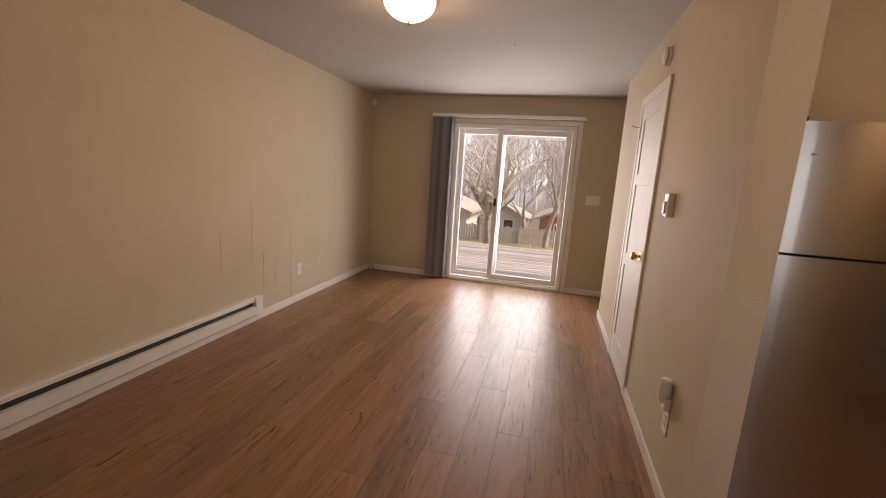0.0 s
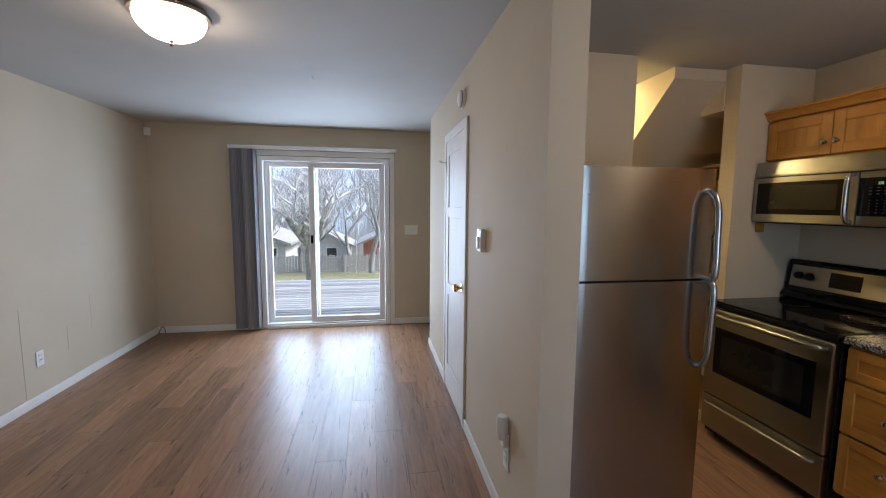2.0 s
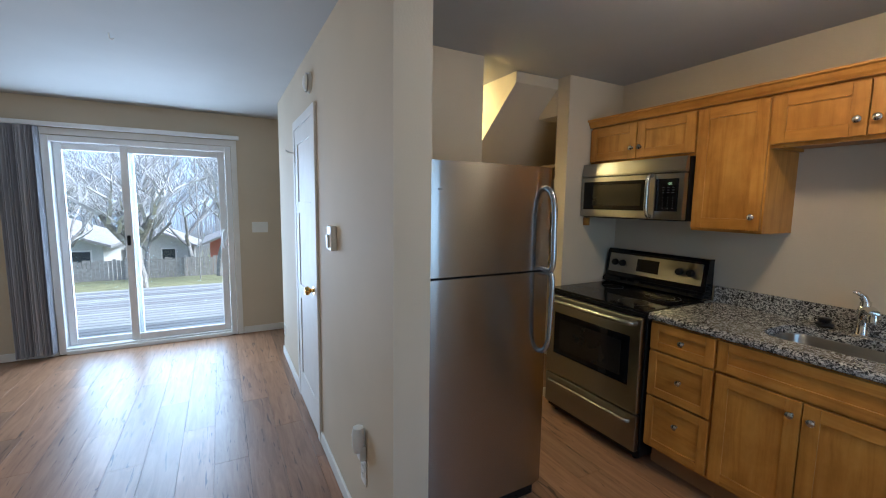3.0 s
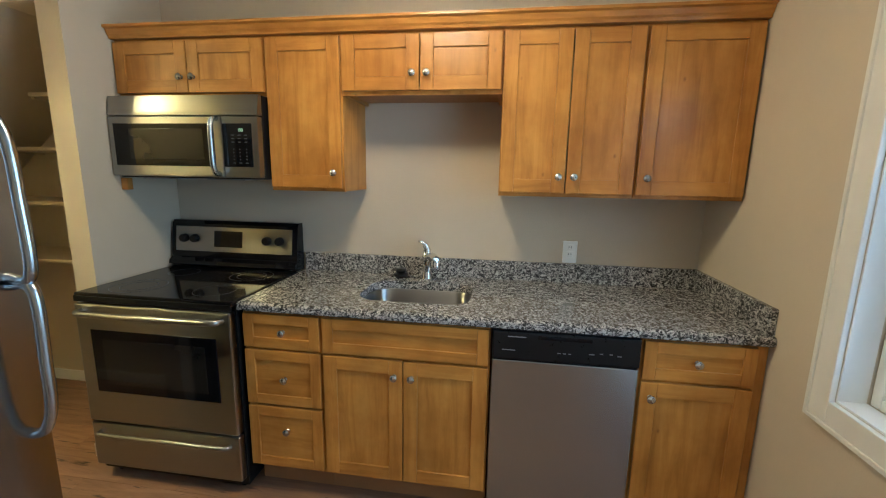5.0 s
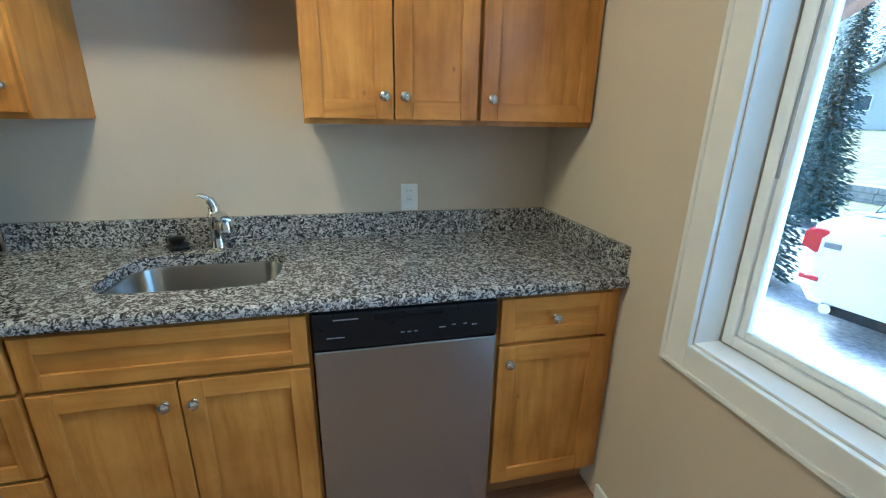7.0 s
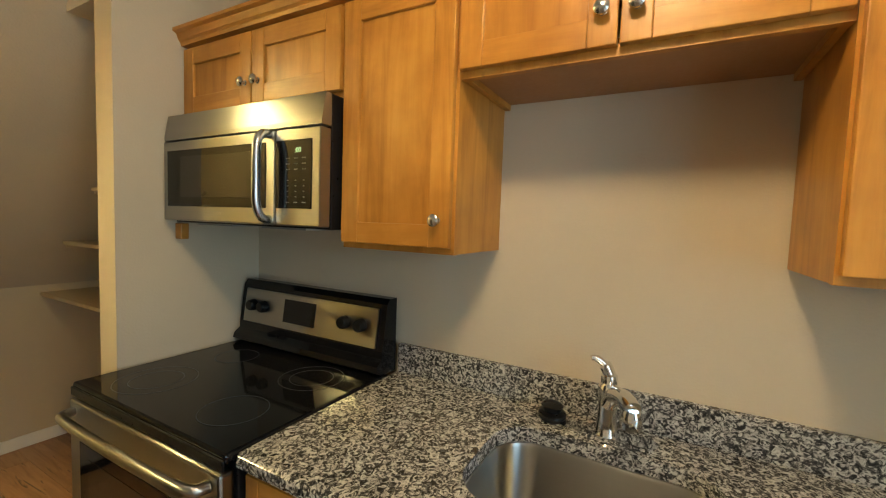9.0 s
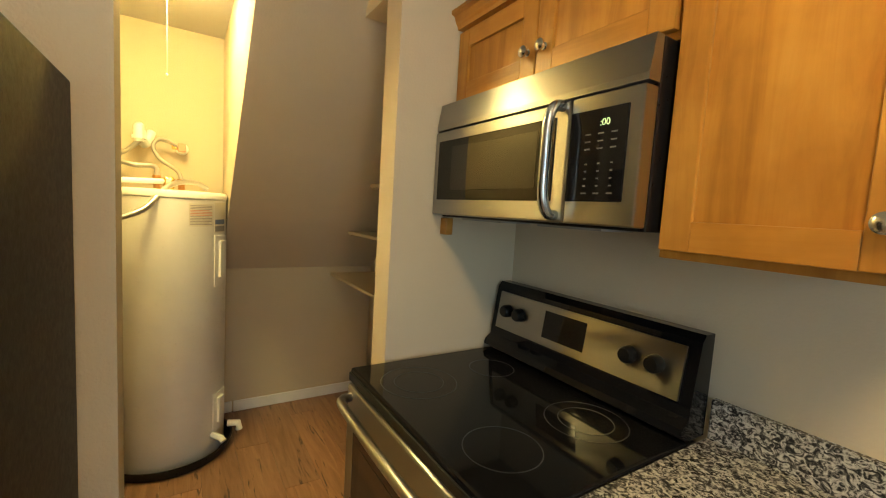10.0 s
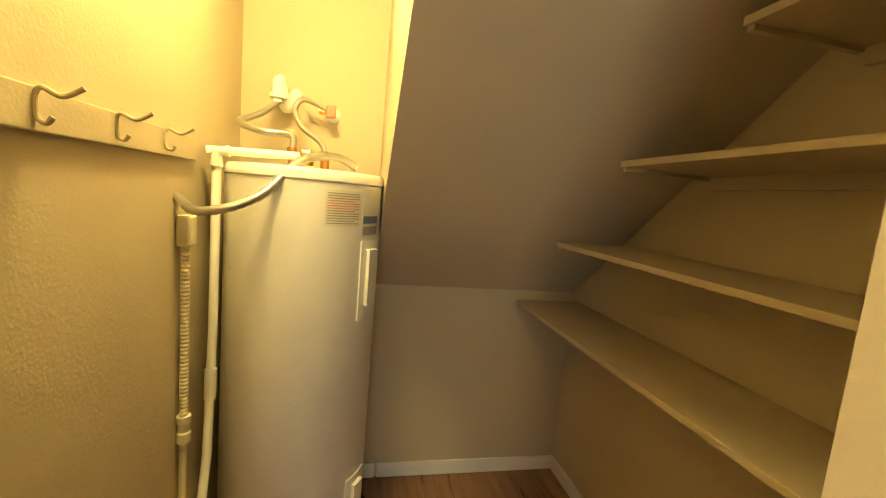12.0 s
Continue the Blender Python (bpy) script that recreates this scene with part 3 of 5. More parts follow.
def ceiling_lamp(x, y, glow, label):
    """A flush bowl lamp: metal pan, frosted bowl, finial."""
    t = thing("ceiling_lamp", (x, y, H), label, "ceiling lamp", "flush ceiling lamps")
    part("pan", lathe(bmesh.new(), [(0.12, -0.001), (0.158, -0.006), (0.172, -0.02), (0.17, -0.034), (0.152, -0.036)], (x, y, H), 40), BRONZE, t, "dark bronze rim", True)
    prof = [(0.150 * math.cos(a), -0.034 - 0.106 * math.sin(a)) for a in (math.pi / 2 * k / 9 for k in range(9))] + [(0.0, -0.141)]
    part("bowl", lathe(bmesh.new(), prof, (x, y, H), 40), glow, t, "lit frosted glass bowl", True)
    part("finial", lathe(bmesh.new(), [(0.0, -0.168), (0.006, -0.164), (0.009, -0.155), (0.005, -0.149), (0.012, -0.142), (0.0, -0.139)], (x, y, H), 16), BRONZE, t, smooth=True)


ceiling_lamp(-3.77, 2.74, glowing("lit_bowl_living", (1.0, 0.78, 0.5), BULB_LIVING), "lit bowl ceiling lamp in the living room")
ceiling_lamp(-1.08, 1.32, glowing("lit_bowl_kitchen", (1.0, 0.74, 0.42), BULB_KITCHEN), "lit bowl ceiling lamp in the kitchen")
ceiling_lamp(-1.25, 3.66, glowing("lit_bowl_closet", (1.0, 0.78, 0.32), BULB_CLOSET), "lit warm bowl lamp in the closet")
pc = thing("pull_cord", (-1.2, 3.75, 2.2), "white pull cord of the closet lamp", "pull cord")
part("cord", tube(bmesh.new(), [(-1.2, 3.78, H - 0.001), (-1.2, 3.78, 1.95)], 0.0009, 6), PLASTIC, pc)
part("bead", lathe(bmesh.new(), [(0.0, 0.0), (0.006, 0.006), (0.0, 0.016)], (-1.2, 3.78, 1.938), 10), PLASTIC, pc)

cl = thing("cable_end", (XL + 0.06, YB - 0.03, 0.0), "short loop of dark cable in the room corner", "cable")
part("cable", tube(bmesh.new(), smoothed([(XL + 0.02, YB - 0.02, 0.004), (XL + 0.05, YB - 0.04, 0.06), (XL + 0.08, YB - 0.05, 0.085), (XL + 0.1, YB - 0.05, 0.05), (XL + 0.11, YB - 0.06, 0.004)]), 0.004, 8), BLACK, cl, smooth=True)
ch = thing("ceiling_hook", (-3.25, 3.6, H), "tiny white hook in the living room ceiling", "hook")
part("hook", tube(bmesh.new(), smoothed([(-3.25, 3.6, H), (-3.25, 3.6, H - 0.02), (-3.24, 3.6, H - 0.032), (-3.23, 3.6, H - 0.022)]), 0.003, 8), WHITE, ch, smooth=True)

# ---- front window ----
wd = tagged(thing("window_1", (-1.64, 0, 0.83), "large white front window with casing and deep sill", "window"), kind="structure")
part("casing", boxes((-0.93, -0.855, 0.0002, 0.018, 0.755, 2.12), (-2.425, -2.35, 0.0002, 0.018, 0.755, 2.12), (-2.35, -0.93, 0.0002, 0.018, 2.05, 2.12), (-2.35, -0.93, 0.0002, 0.018, 0.755, 0.83), bev=0.003), WHITE, wd)
part("casing_bead", boxes((-0.862, -0.848, 0.0, 0.024, 0.748, 2.127), (-2.432, -0.862, 0.0, 0.024, 0.748, 0.762), bev=0.003), WHITE, wd)
part("window_frame", frame_rect(bmesh.new(), -2.348, -0.932, 0.832, 2.048, -0.15, -0.085, 0.032), VINYL, wd)
part("sash", frame_rect(bmesh.new(), -1.66, -0.966, 0.866, 2.014, -0.125, -0.092, 0.022), VINYL, wd)
part("mullion", box(-1.69, -1.66, -0.14, -0.08, 0.866, 2.014, 0.003), VINYL, wd)
part("jamb_liner", boxes((-0.935, -0.9305, -0.075, 0.0, 0.832, 2.048), (-2.348, -0.936, -0.075, 0.0, 0.8305, 0.836)), WHITE, wd)
g = part("pane", box(-2.316, -0.964, -0.108, -0.102, 0.864, 2.016), GLASS, wd)
g.visible_shadow = False
bl = thing("window_blind", (-1.64, -0.03, 2.0), "slatted wooden blind pulled up at the window top", "blind")
for i in range(9):
    part("slat", box(-2.33, -0.945, -0.06, -0.012, 1.925 + i * 0.0085, 1.929 + i * 0.0085), WOOD_IN, bl)
part("head_rail", box(-2.34, -0.94, -0.065, -0.008, 2.003, 2.045, 0.003), WOOD_IN, bl)
part("bottom_rail", box(-2.33, -0.945, -0.06, -0.012, 1.905, 1.922, 0.003), WOOD_IN, bl)
part("tilt_wand", tube(bmesh.new(), [(-1.02, -0.03, 1.91), (-1.015, -0.03, 1.28)], 0.004, 8), GREY_PRINT, bl)

# ---- kitchen cabinets ----
XF_U, XF_B = -0.31, -0.62


def knob(x, y, z, parent):
    """A mushroom knob that points into the room."""
    bm = lathe(bmesh.new(), [(0.0, -0.028), (0.009, -0.027), (0.0155, -0.022), (0.016, -0.017), (0.010, -0.012), (0.006, -0.008), (0.006, -0.003), (0.010, -0.001)], (x, y, z), 18, "x")
    part("knob", bm, NICKEL, parent, "round satin nickel knob", True)


def shaker(name, parent, x, y0, y1, z0, z1, knob_at=None, rail=0.058, level=False):
    """A flat-panel door or drawer front, its face at x - 0.02."""
    d = part(name, box(x - 0.011, x - 0.001, y0 + rail - 0.004, y1 - rail + 0.004, z0 + rail - 0.004, z1 - rail + 0.004), WOOD_Y if level else WOOD_Z, parent)
    for a in (y0, y1 - rail):
        part("stile", box(x - 0.02, x - 0.0005, a, a + rail, z0, z1, 0.0025), WOOD_Z, d)
    for a in (z0, z1 - rail):
        part("rail", box(x - 0.0197, x - 0.0007, y0 + rail, y1 - rail, a, a + rail, 0.002), WOOD_Y, d)
    if knob_at:
        knob(x - 0.02, knob_at[0], knob_at[1], d)
    return d


def wall_cabinet(y0, y1, z0, z1, doors, label, knob_z=None, knob_side=None):
    t = thing("wall_cabinet", (0, (y0 + y1) / 2, z0), label, "cabinet", "wall cabinets")
    for a in (y0 + 0.001, y1 - 0.018):
        part("side_panel", box(XF_U + 0.002, -0.001, a, a + 0.017, z0, z1, 0.001), WOOD_Z, t)
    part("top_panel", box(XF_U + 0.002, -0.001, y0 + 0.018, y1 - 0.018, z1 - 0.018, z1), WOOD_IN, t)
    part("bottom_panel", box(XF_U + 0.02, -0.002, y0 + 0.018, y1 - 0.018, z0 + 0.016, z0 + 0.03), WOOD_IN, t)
    part("face_frame", boxes((XF_U - 0.0002, XF_U + 0.018, y0 + 0.0008, y0 + 0.035, z0 - 0.001, z1), (XF_U - 0.0002, XF_U + 0.018, y1 - 0.035, y1 - 0.0008, z0 - 0.001, z1), (XF_U, XF_U + 0.018, y0 + 0.035, y1 - 0.035, z0 - 0.001, z0 + 0.035), (XF_U, XF_U + 0.018, y0 + 0.035, y1 - 0.035, z1 - 0.035, z1)), WOOD_Z, t)
    zk = z0 + 0.085
    if doors == 2:
        ym = (y0 + y1) / 2
        shaker("door", t, XF_U - 0.001, y0 + 0.006, ym - 0.0025, z0 + 0.016, z1 - 0.012, (ym - 0.032, zk))
        shaker("door", t, XF_U - 0.001, ym + 0.0025, y1 - 0.006, z0 + 0.016, z1 - 0.012, (ym + 0.032, zk))
    else:
        k = y0 + 0.042 if knob_side == "low" else y1 - 0.042
        shaker("door", t, XF_U - 0.001, y0 + 0.008, y1 - 0.008, z0 + 0.016, z1 - 0.012, (k, zk))
    return t


UB, UT = 1.37, 2.06
wall_cabinet(0.003, 0.434, UB, UT, 1, "honey alder single-door wall cabinet in the corner", knob_side="high")
wall_cabinet(0.434, 1.0, UB, UT, 2, "honey alder double-door wall cabinet over the counter")
wall_cabinet(1.0, 1.713, 1.80, UT, 2, "short honey alder bridge cabinet above the sink")
wall_cabinet(1.713, 2.078, UB, UT, 1, "honey alder single-door wall cabinet beside the microwave", knob_side="low")
wall_cabinet(2.078, 2.855, 1.80, UT, 2, "short honey alder cabinet above the microwave")
cr = thing("crown_moulding", (-0.3, 1.4, UT), "honey alder crown moulding along the wall cabinets", "moulding")
part("moulding", prism(bmesh.new(), [(-0.305, UT + 0.001), (-0.335, UT + 0.001), (-0.338, UT + 0.012), (-0.345, UT + 0.02), (-0.352, UT + 0.04), (-0.365, UT + 0.045), (-0.365, UT + 0.056), (-0.305, UT + 0.056)], 0.003, 2.857), WOOD_Y, cr)
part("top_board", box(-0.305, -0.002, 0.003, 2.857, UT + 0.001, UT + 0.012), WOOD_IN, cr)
bl2 = thing("wooden_block", (-0.24, 2.80, 1.40), "small raw wooden block under the microwave", "block")
part("block", box(-0.36, -0.33, 2.82, 2.858, 1.355, 1.414, 0.003), WOOD_Y, bl2)


def base_cabinet(y0, y1, fronts, label):
    """fronts: rows of (y0, y1, z0, z1, knob y, knob z, level)."""
    t = thing("base_cabinet", (-0.3, (y0 + y1) / 2, 0), label, "cabinet", "base cabinets")
    for a in (y0 + 0.001, y1 - 0.018):
        part("side_panel", box(XF_B + 0.002, -0.002, a, a + 0.017, 0.13, 0.868), WOOD_Z, t)
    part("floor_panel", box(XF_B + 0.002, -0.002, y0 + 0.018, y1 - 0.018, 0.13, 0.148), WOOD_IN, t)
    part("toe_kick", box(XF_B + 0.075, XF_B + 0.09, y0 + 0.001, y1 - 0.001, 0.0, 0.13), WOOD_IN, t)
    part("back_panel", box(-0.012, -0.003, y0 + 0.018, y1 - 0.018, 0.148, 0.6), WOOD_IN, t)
    part("face_frame", boxes((XF_B, XF_B + 0.018, y0 + 0.0008, y0 + 0.03, 0.129, 0.869), (XF_B, XF_B + 0.018, y1 - 0.03, y1 - 0.0008, 0.129, 0.869), (XF_B, XF_B + 0.018, y0 + 0.03, y1 - 0.03, 0.129, 0.16), (XF_B, XF_B + 0.018, y0 + 0.03, y1 - 0.03, 0.69, 0.72), (XF_B, XF_B + 0.018, y0 + 0.03, y1 - 0.03, 0.85, 0.869)), WOOD_Z, t)
    for a, b, c, d, ky, kz, lev in fronts:
        shaker("drawer_front" if lev else "door", t, XF_B - 0.001, a, b, c, d, (ky, kz) if ky else None, 0.045 if lev else 0.058, lev)
    return t


base_cabinet(0.003, 0.438, [(0.045, 0.43, 0.712, 0.862, 0.245, 0.79, True), (0.045, 0.43, 0.145, 0.698, 0.395, 0.64, False)], "honey alder base cabinet with drawer and door by the window wall")
base_cabinet(1.0, 1.708, [(1.008, 1.70, 0.712, 0.862, None, 0, True), (1.008, 1.352, 0.145, 0.698, 1.318, 0.632, False), (1.357, 1.70, 0.145, 0.698, 1.39, 0.632, False)], "honey alder double-door sink cabinet")
base_cabinet(1.708, 2.066, [(1.716, 2.058, 0.712, 0.862, 1.875, 0.788, True), (1.716, 2.058, 0.448, 0.700, 1.875, 0.574, True), (1.716, 2.058, 0.145, 0.436, 1.875, 0.33, True)], "honey alder three-drawer base cabinet beside the stove")

# ---- granite worktop with a rounded sink opening ----


def rounded(x0, x1, y0, y1, r, n=6):
    pts = []
    for cx, cy, a0 in ((x1 - r, y1 - r, 0), (x0 + r, y1 - r, 90), (x0 + r, y0 + r, 180), (x1 - r, y0 + r, 270)):
        for k in range(n + 1):
            a = radians(a0 + 90 * k / n)
            pts.append((cx + r * math.cos(a), cy + r * math.sin(a)))
    return pts


SX0, SX1, SY0, SY1 = -0.51, -0.165, 1.10, 1.61
ct = thing("worktop", (-0.32, 1.03, 0.87), "black, grey and white speckled granite worktop", "worktop")


def slab_with_hole(hole, x0, x1, y0, y1, z0, z1):
    """A slab between an outline and a hole, both with the same count of points."""
    bm = bmesh.new()
    cx, cy = sum(p[0] for p in hole) / len(hole), sum(p[1] for p in hole) / len(hole)
    outer = []
    for px, py in hole:
        dx, dy = px - cx, py - cy
        s = min([((x1 if dx > 0 else x0) - cx) / dx] if abs(dx) > 1e-6 else [9], key=abs)
        t = ((y1 if dy > 0 else y0) - cy) / dy if abs(dy) > 1e-6 else 9
        k = min(abs(s), abs(t))
        outer.append((cx + dx * k, cy + dy * k))
    for c in ((x0, y0), (x0, y1), (x1, y0), (x1, y1)):
        i = min(range(len(outer)), key=lambda j: (outer[j][0] - c[0]) ** 2 + (outer[j][1] - c[1]) ** 2)
        outer[i] = c
    n = len(hole)
    rings = [[bm.verts.new((p[0], p[1], z)) for p in ring] for ring, z in ((outer, z1), (hole, z1), (hole, z0), (outer, z0))]
    for i in range(4):
        a, b = rings[i], rings[(i + 1) % 4]
        for k in range(n):
            bm.faces.new((a[k], a[(k + 1) % n], b[(k + 1) % n], b[k]))
    bmesh.ops.recalc_face_normals(bm, faces=bm.faces)
    return bm


hole = rounded(SX0, SX1, SY0, SY1, 0.1)
part("slab", slab_with_hole(hole, -0.635, -0.002, 0.9, 1.75, 0.872, 0.912), GRANITE, ct)
part("slab", box(-0.635, -0.002, 0.002, 0.9, 0.872, 0.912), GRANITE, ct)
part("slab", box(-0.635, -0.002, 1.75, 2.072, 0.872, 0.912), GRANITE, ct)
part("front_edge", prism(bmesh.new(), [(-0.635, 0.873), (-0.645, 0.873), (-0.653, 0.879), (-0.656, 0.892), (-0.653, 0.905), (-0.645, 0.911), (-0.635, 0.911)], 0.002, 2.072), GRANITE, ct, smooth=True)
part("backsplash", box(-0.024, -0.0015, 0.026, 2.072, 0.912, 1.012, 0.003), GRANITE, ct)
part("side_splash", box(-0.638, -0.0015, 0.0015, 0.024, 0.912, 1.012, 0.003), GRANITE, ct)

sk = thing("kitchen_sink", (-0.34, 1.355, 0.87), "stainless steel undermount kitchen sink", "sink")
bm = bmesh.new()
rings = []
for ins, z, r in ((-0.008, 0.8715, 0.105), (0.002, 0.8705, 0.1), (0.006, 0.86, 0.1), (0.012, 0.74, 0.09), (0.03, 0.705, 0.08), (0.07, 0.697, 0.06)):
    rings.append([bm.verts.new((a, b, z)) for a, b in rounded(SX0 + ins, SX1 - ins, SY0 + ins, SY1 - ins, r)])
n = len(rings[0])
for a, b in zip(rings, rings[1:]):
    for k in range(n):
        bm.faces.new((a[k], a[(k + 1) % n], b[(k + 1) % n], b[k]))
bm.faces.new(rings[-1])
bmesh.ops.recalc_face_normals(bm, faces=bm.faces)
bmesh.ops.reverse_faces(bm, faces=bm.faces)
part("basin", bm, SINK_STEEL, sk, smooth=True)
part("drain", lathe(bmesh.new(), [(0.045, 0.0), (0.043, 0.003), (0.03, 0.002), (0.028, -0.002), (0.0, -0.002)], (-0.33, 1.355, 0.6975), 28), CHROME, sk, smooth=True)

fc = thing("kitchen_faucet", (-0.10, 1.357, 0.912), "chrome single-lever kitchen faucet on a deck plate", "faucet")
part("deck_plate", prism(bmesh.new(), rounded(-0.128, -0.072, 1.235, 1.475, 0.027), 0.9122, 0.919, "z"), CHROME, fc, smooth=True)
part("body", lathe(bmesh.new(), [(0.03, 0.006), (0.027, 0.012), (0.024, 0.05), (0.024, 0.105), (0.026, 0.118), (0.026, 0.13), (0.02, 0.142), (0.0, 0.146)], (-0.10, 1.357, 0.912), 28), CHROME, fc, smooth=True)
part("spout", tube(bmesh.new(), smoothed([(-0.105, 1.355, 1.0), (-0.14, 1.338, 1.036), (-0.185, 1.312, 1.05), (-0.22, 1.292, 1.042)]), 0.021, 16), CHROME, fc, smooth=True)
part("spray_head", lathe(bmesh.new(), [(0.016, -0.03), (0.024, -0.026), (0.026, 0.0), (0.02, 0.016), (0.0, 0.02)], (-0.216, 1.294, 1.026), 20), CHROME, fc, smooth=True)
part("lever", tube(bmesh.new(), smoothed([(-0.1, 1.357, 1.045), (-0.097, 1.359, 1.075), (-0.1, 1.372, 1.1), (-0.108, 1.392, 1.114), (-0.113, 1.402, 1.113)]), [0.021] * 8 + [0.016] * 8 + [0.0095] * 8 + [0.007] * 9, 14), CHROME, fc, smooth=True)
ss = thing("sink_stopper", (-0.084, 1.49, 0.912), "black rubber sink stopper on the worktop", "sink stopper")
part("flange", lathe(bmesh.new(), [(0.03, 0.0005), (0.04, 0.014), (0.038, 0.02), (0.02, 0.026)], (-0.09, 1.5, 0.9125), 24), BLACK, ss, smooth=True)
part("grip", lathe(bmesh.new(), [(0.024, 0.026), (0.03, 0.042), (0.024, 0.047), (0.0, 0.048)], (-0.09, 1.5, 0.9125), 24), BLACK, ss, smooth=True)

# ---- dishwasher ----
dw = thing("dishwasher", (-0.3, 0.72, 0), "stainless dishwasher with a black control panel", "dishwasher")
part("tub", box(-0.60, -0.03, 0.445, 0.993, 0.02, 0.866), BLACK, dw)
part("door_panel", box(-0.645, -0.602, 0.444, 0.994, 0.085, 0.748, 0.006), STEEL_V, dw)
cp = part("control_panel", box(-0.65, -0.602, 0.444, 0.994, 0.752, 0.868, 0.008), BLACK, dw, "black control panel with printed marks")
part("pocket_handle", box(-0.654, -0.648, 0.62, 0.82, 0.842, 0.856, 0.003), BLACK_GLASS, cp)
for y, z, w in ((0.93, 0.79, 0.05), (0.9, 0.845, 0.07), (0.74, 0.79, 0.012), (0.72, 0.79, 0.012), (0.70, 0.79, 0.01), (0.62, 0.795, 0.02), (0.585, 0.8, 0.012), (0.55, 0.8, 0.012), (0.52, 0.795, 0.016)):
    part("print_mark", box(-0.6507, -0.6499, y - w / 2, y + w / 2, z, z + 0.004), PALE_PRINT, cp)
part("kick_plate", box(-0.57, -0.555, 0.446, 0.992, 0.0, 0.082), BLACK, dw)

# ---- stove ----
RY0, RY1 = 2.078, 2.838
st = thing("electric_range", (-0.35, 2.458, 0), "stainless and black electric range with a glass cooktop", "stove")
part("body", box(-0.645, -0.03, RY0, RY1, 0.03, 0.893, 0.004), BLACK, st)
for x in (-0.6, -0.1):
    for y in (RY0 + 0.05, RY1 - 0.05):
        part("foot", lathe(bmesh.new(), [(0.018, 0), (0.018, 0.032)], (x, y, 0.0), 12), BLACK, st)
tp = part("cooktop", box(-0.678, -0.1, RY0 - 0.002, RY1 + 0.002, 0.893, 0.918, 0.008), BLACK_GLASS, st, "glossy black glass cooktop")
for x, y, r in ((-0.53, 2.65, 0.115), (-0.53, 2.65, 0.075), (-0.53, 2.26, 0.09), (-0.25, 2.65, 0.075), (-0.25, 2.26, 0.105), (-0.25, 2.26, 0.07)):
    part("burner_ring", lathe(bmesh.new(), [(r - 0.0012, 0.0002), (r + 0.0012, 0.0002), (r + 0.0012, 0.0006), (r - 0.0012, 0.0006)], (x, y, 0.918), 48, "z", True), RING, tp)
part("cooktop_trim", box(-0.683, -0.676, RY0, RY1, 0.878, 0.905, 0.003), BLACK, st)
dv = part("oven_door", boxes((-0.688, -0.648, RY0 + 0.004, RY1 - 0.004, 0.305, 0.872), bev=0.008), STEEL_H, st, "stainless oven door")
part("door_window", box(-0.6905, -0.686, RY0 + 0.075, RY1 - 0.075, 0.46, 0.755, 0.002), BLACK_GLASS, dv, "black glass oven window")
part("window_inner", box(-0.6915, -0.689, RY0 + 0.13, RY1 - 0.13, 0.50, 0.715, 0.001), OVEN_GLASS, dv)
part("door_handle", tube(bmesh.new(), smoothed([(-0.688, RY0 + 0.04, 0.838), (-0.722, RY0 + 0.055, 0.84), (-0.735, RY0 + 0.12, 0.842), (-0.74, 2.458, 0.842), (-0.735, RY1 - 0.12, 0.842), (-0.722, RY1 - 0.055, 0.84), (-0.688, RY1 - 0.04, 0.838)]), 0.014, 14), STEEL_H, dv, smooth=True)
wr = part("warming_drawer", box(-0.684, -0.648, RY0 + 0.004, RY1 - 0.004, 0.075, 0.295, 0.006), STEEL_H, st)
part("drawer_handle", tube(bmesh.new(), smoothed([(-0.684, RY0 + 0.05, 0.25), (-0.706, RY0 + 0.065, 0.252), (-0.712, RY0 + 0.14, 0.253), (-0.712, RY1 - 0.14, 0.253), (-0.706, RY1 - 0.065, 0.252), (-0.684, RY1 - 0.05, 0.25)]), 0.010, 12), STEEL_H, wr, smooth=True)
# back guard, leaning back
bg = part("back_guard", prism(bmesh.new(), [(-0.10, 0.918), (-0.14, 0.935), (-0.135, 0.955), (-0.108, 0.975), (-0.108, 1.0), (-0.085, 1.16), (-0.07, 1.178), (-0.03, 1.178), (-0.03, 0.918)], RY0, RY1), BLACK_GLASS, st, smooth=False)


def on_guard(y0, y1, s0, s1, lift, thick):
    """A plate on the leaning face of the guard; s runs up the face in metres."""
    def p(s, d):
        return (-0.108 + 0.023 * (s / 0.1616) - d * 0.99, 1.0 + 0.16 * (s / 0.1616) + d * 0.142 * 0)
    return prism(bmesh.new(), [p(s0, lift), p(s0, lift + thick), p(s1, lift + thick), p(s1, lift)], y0, y1)


cpan = part("control_panel", on_guard(RY0 + 0.03, RY1 - 0.03, 0.008, 0.145, 0.0005, 0.006), STEEL_H, bg, "brushed steel control panel")
part("clock_display", on_guard(2.40, 2.57, 0.035, 0.125, 0.0062, 0.002), BLACK_GLASS, bg)
for y in (2.75, 2.685, 2.25, 2.175):
    k = part("burner_knob", lathe(bmesh.new(), [(0.0, -0.03), (0.018, -0.029), (0.022, -0.024), (0.024, -0.004), (0.024, 0.0)], (-0.103, y, 1.08), 24, "x"), BLACK, bg, smooth=True)
part("print_mark", on_guard(2.47, 2.53, 0.018, 0.024, 0.0064, 0.0006), GREY_PRINT, bg)

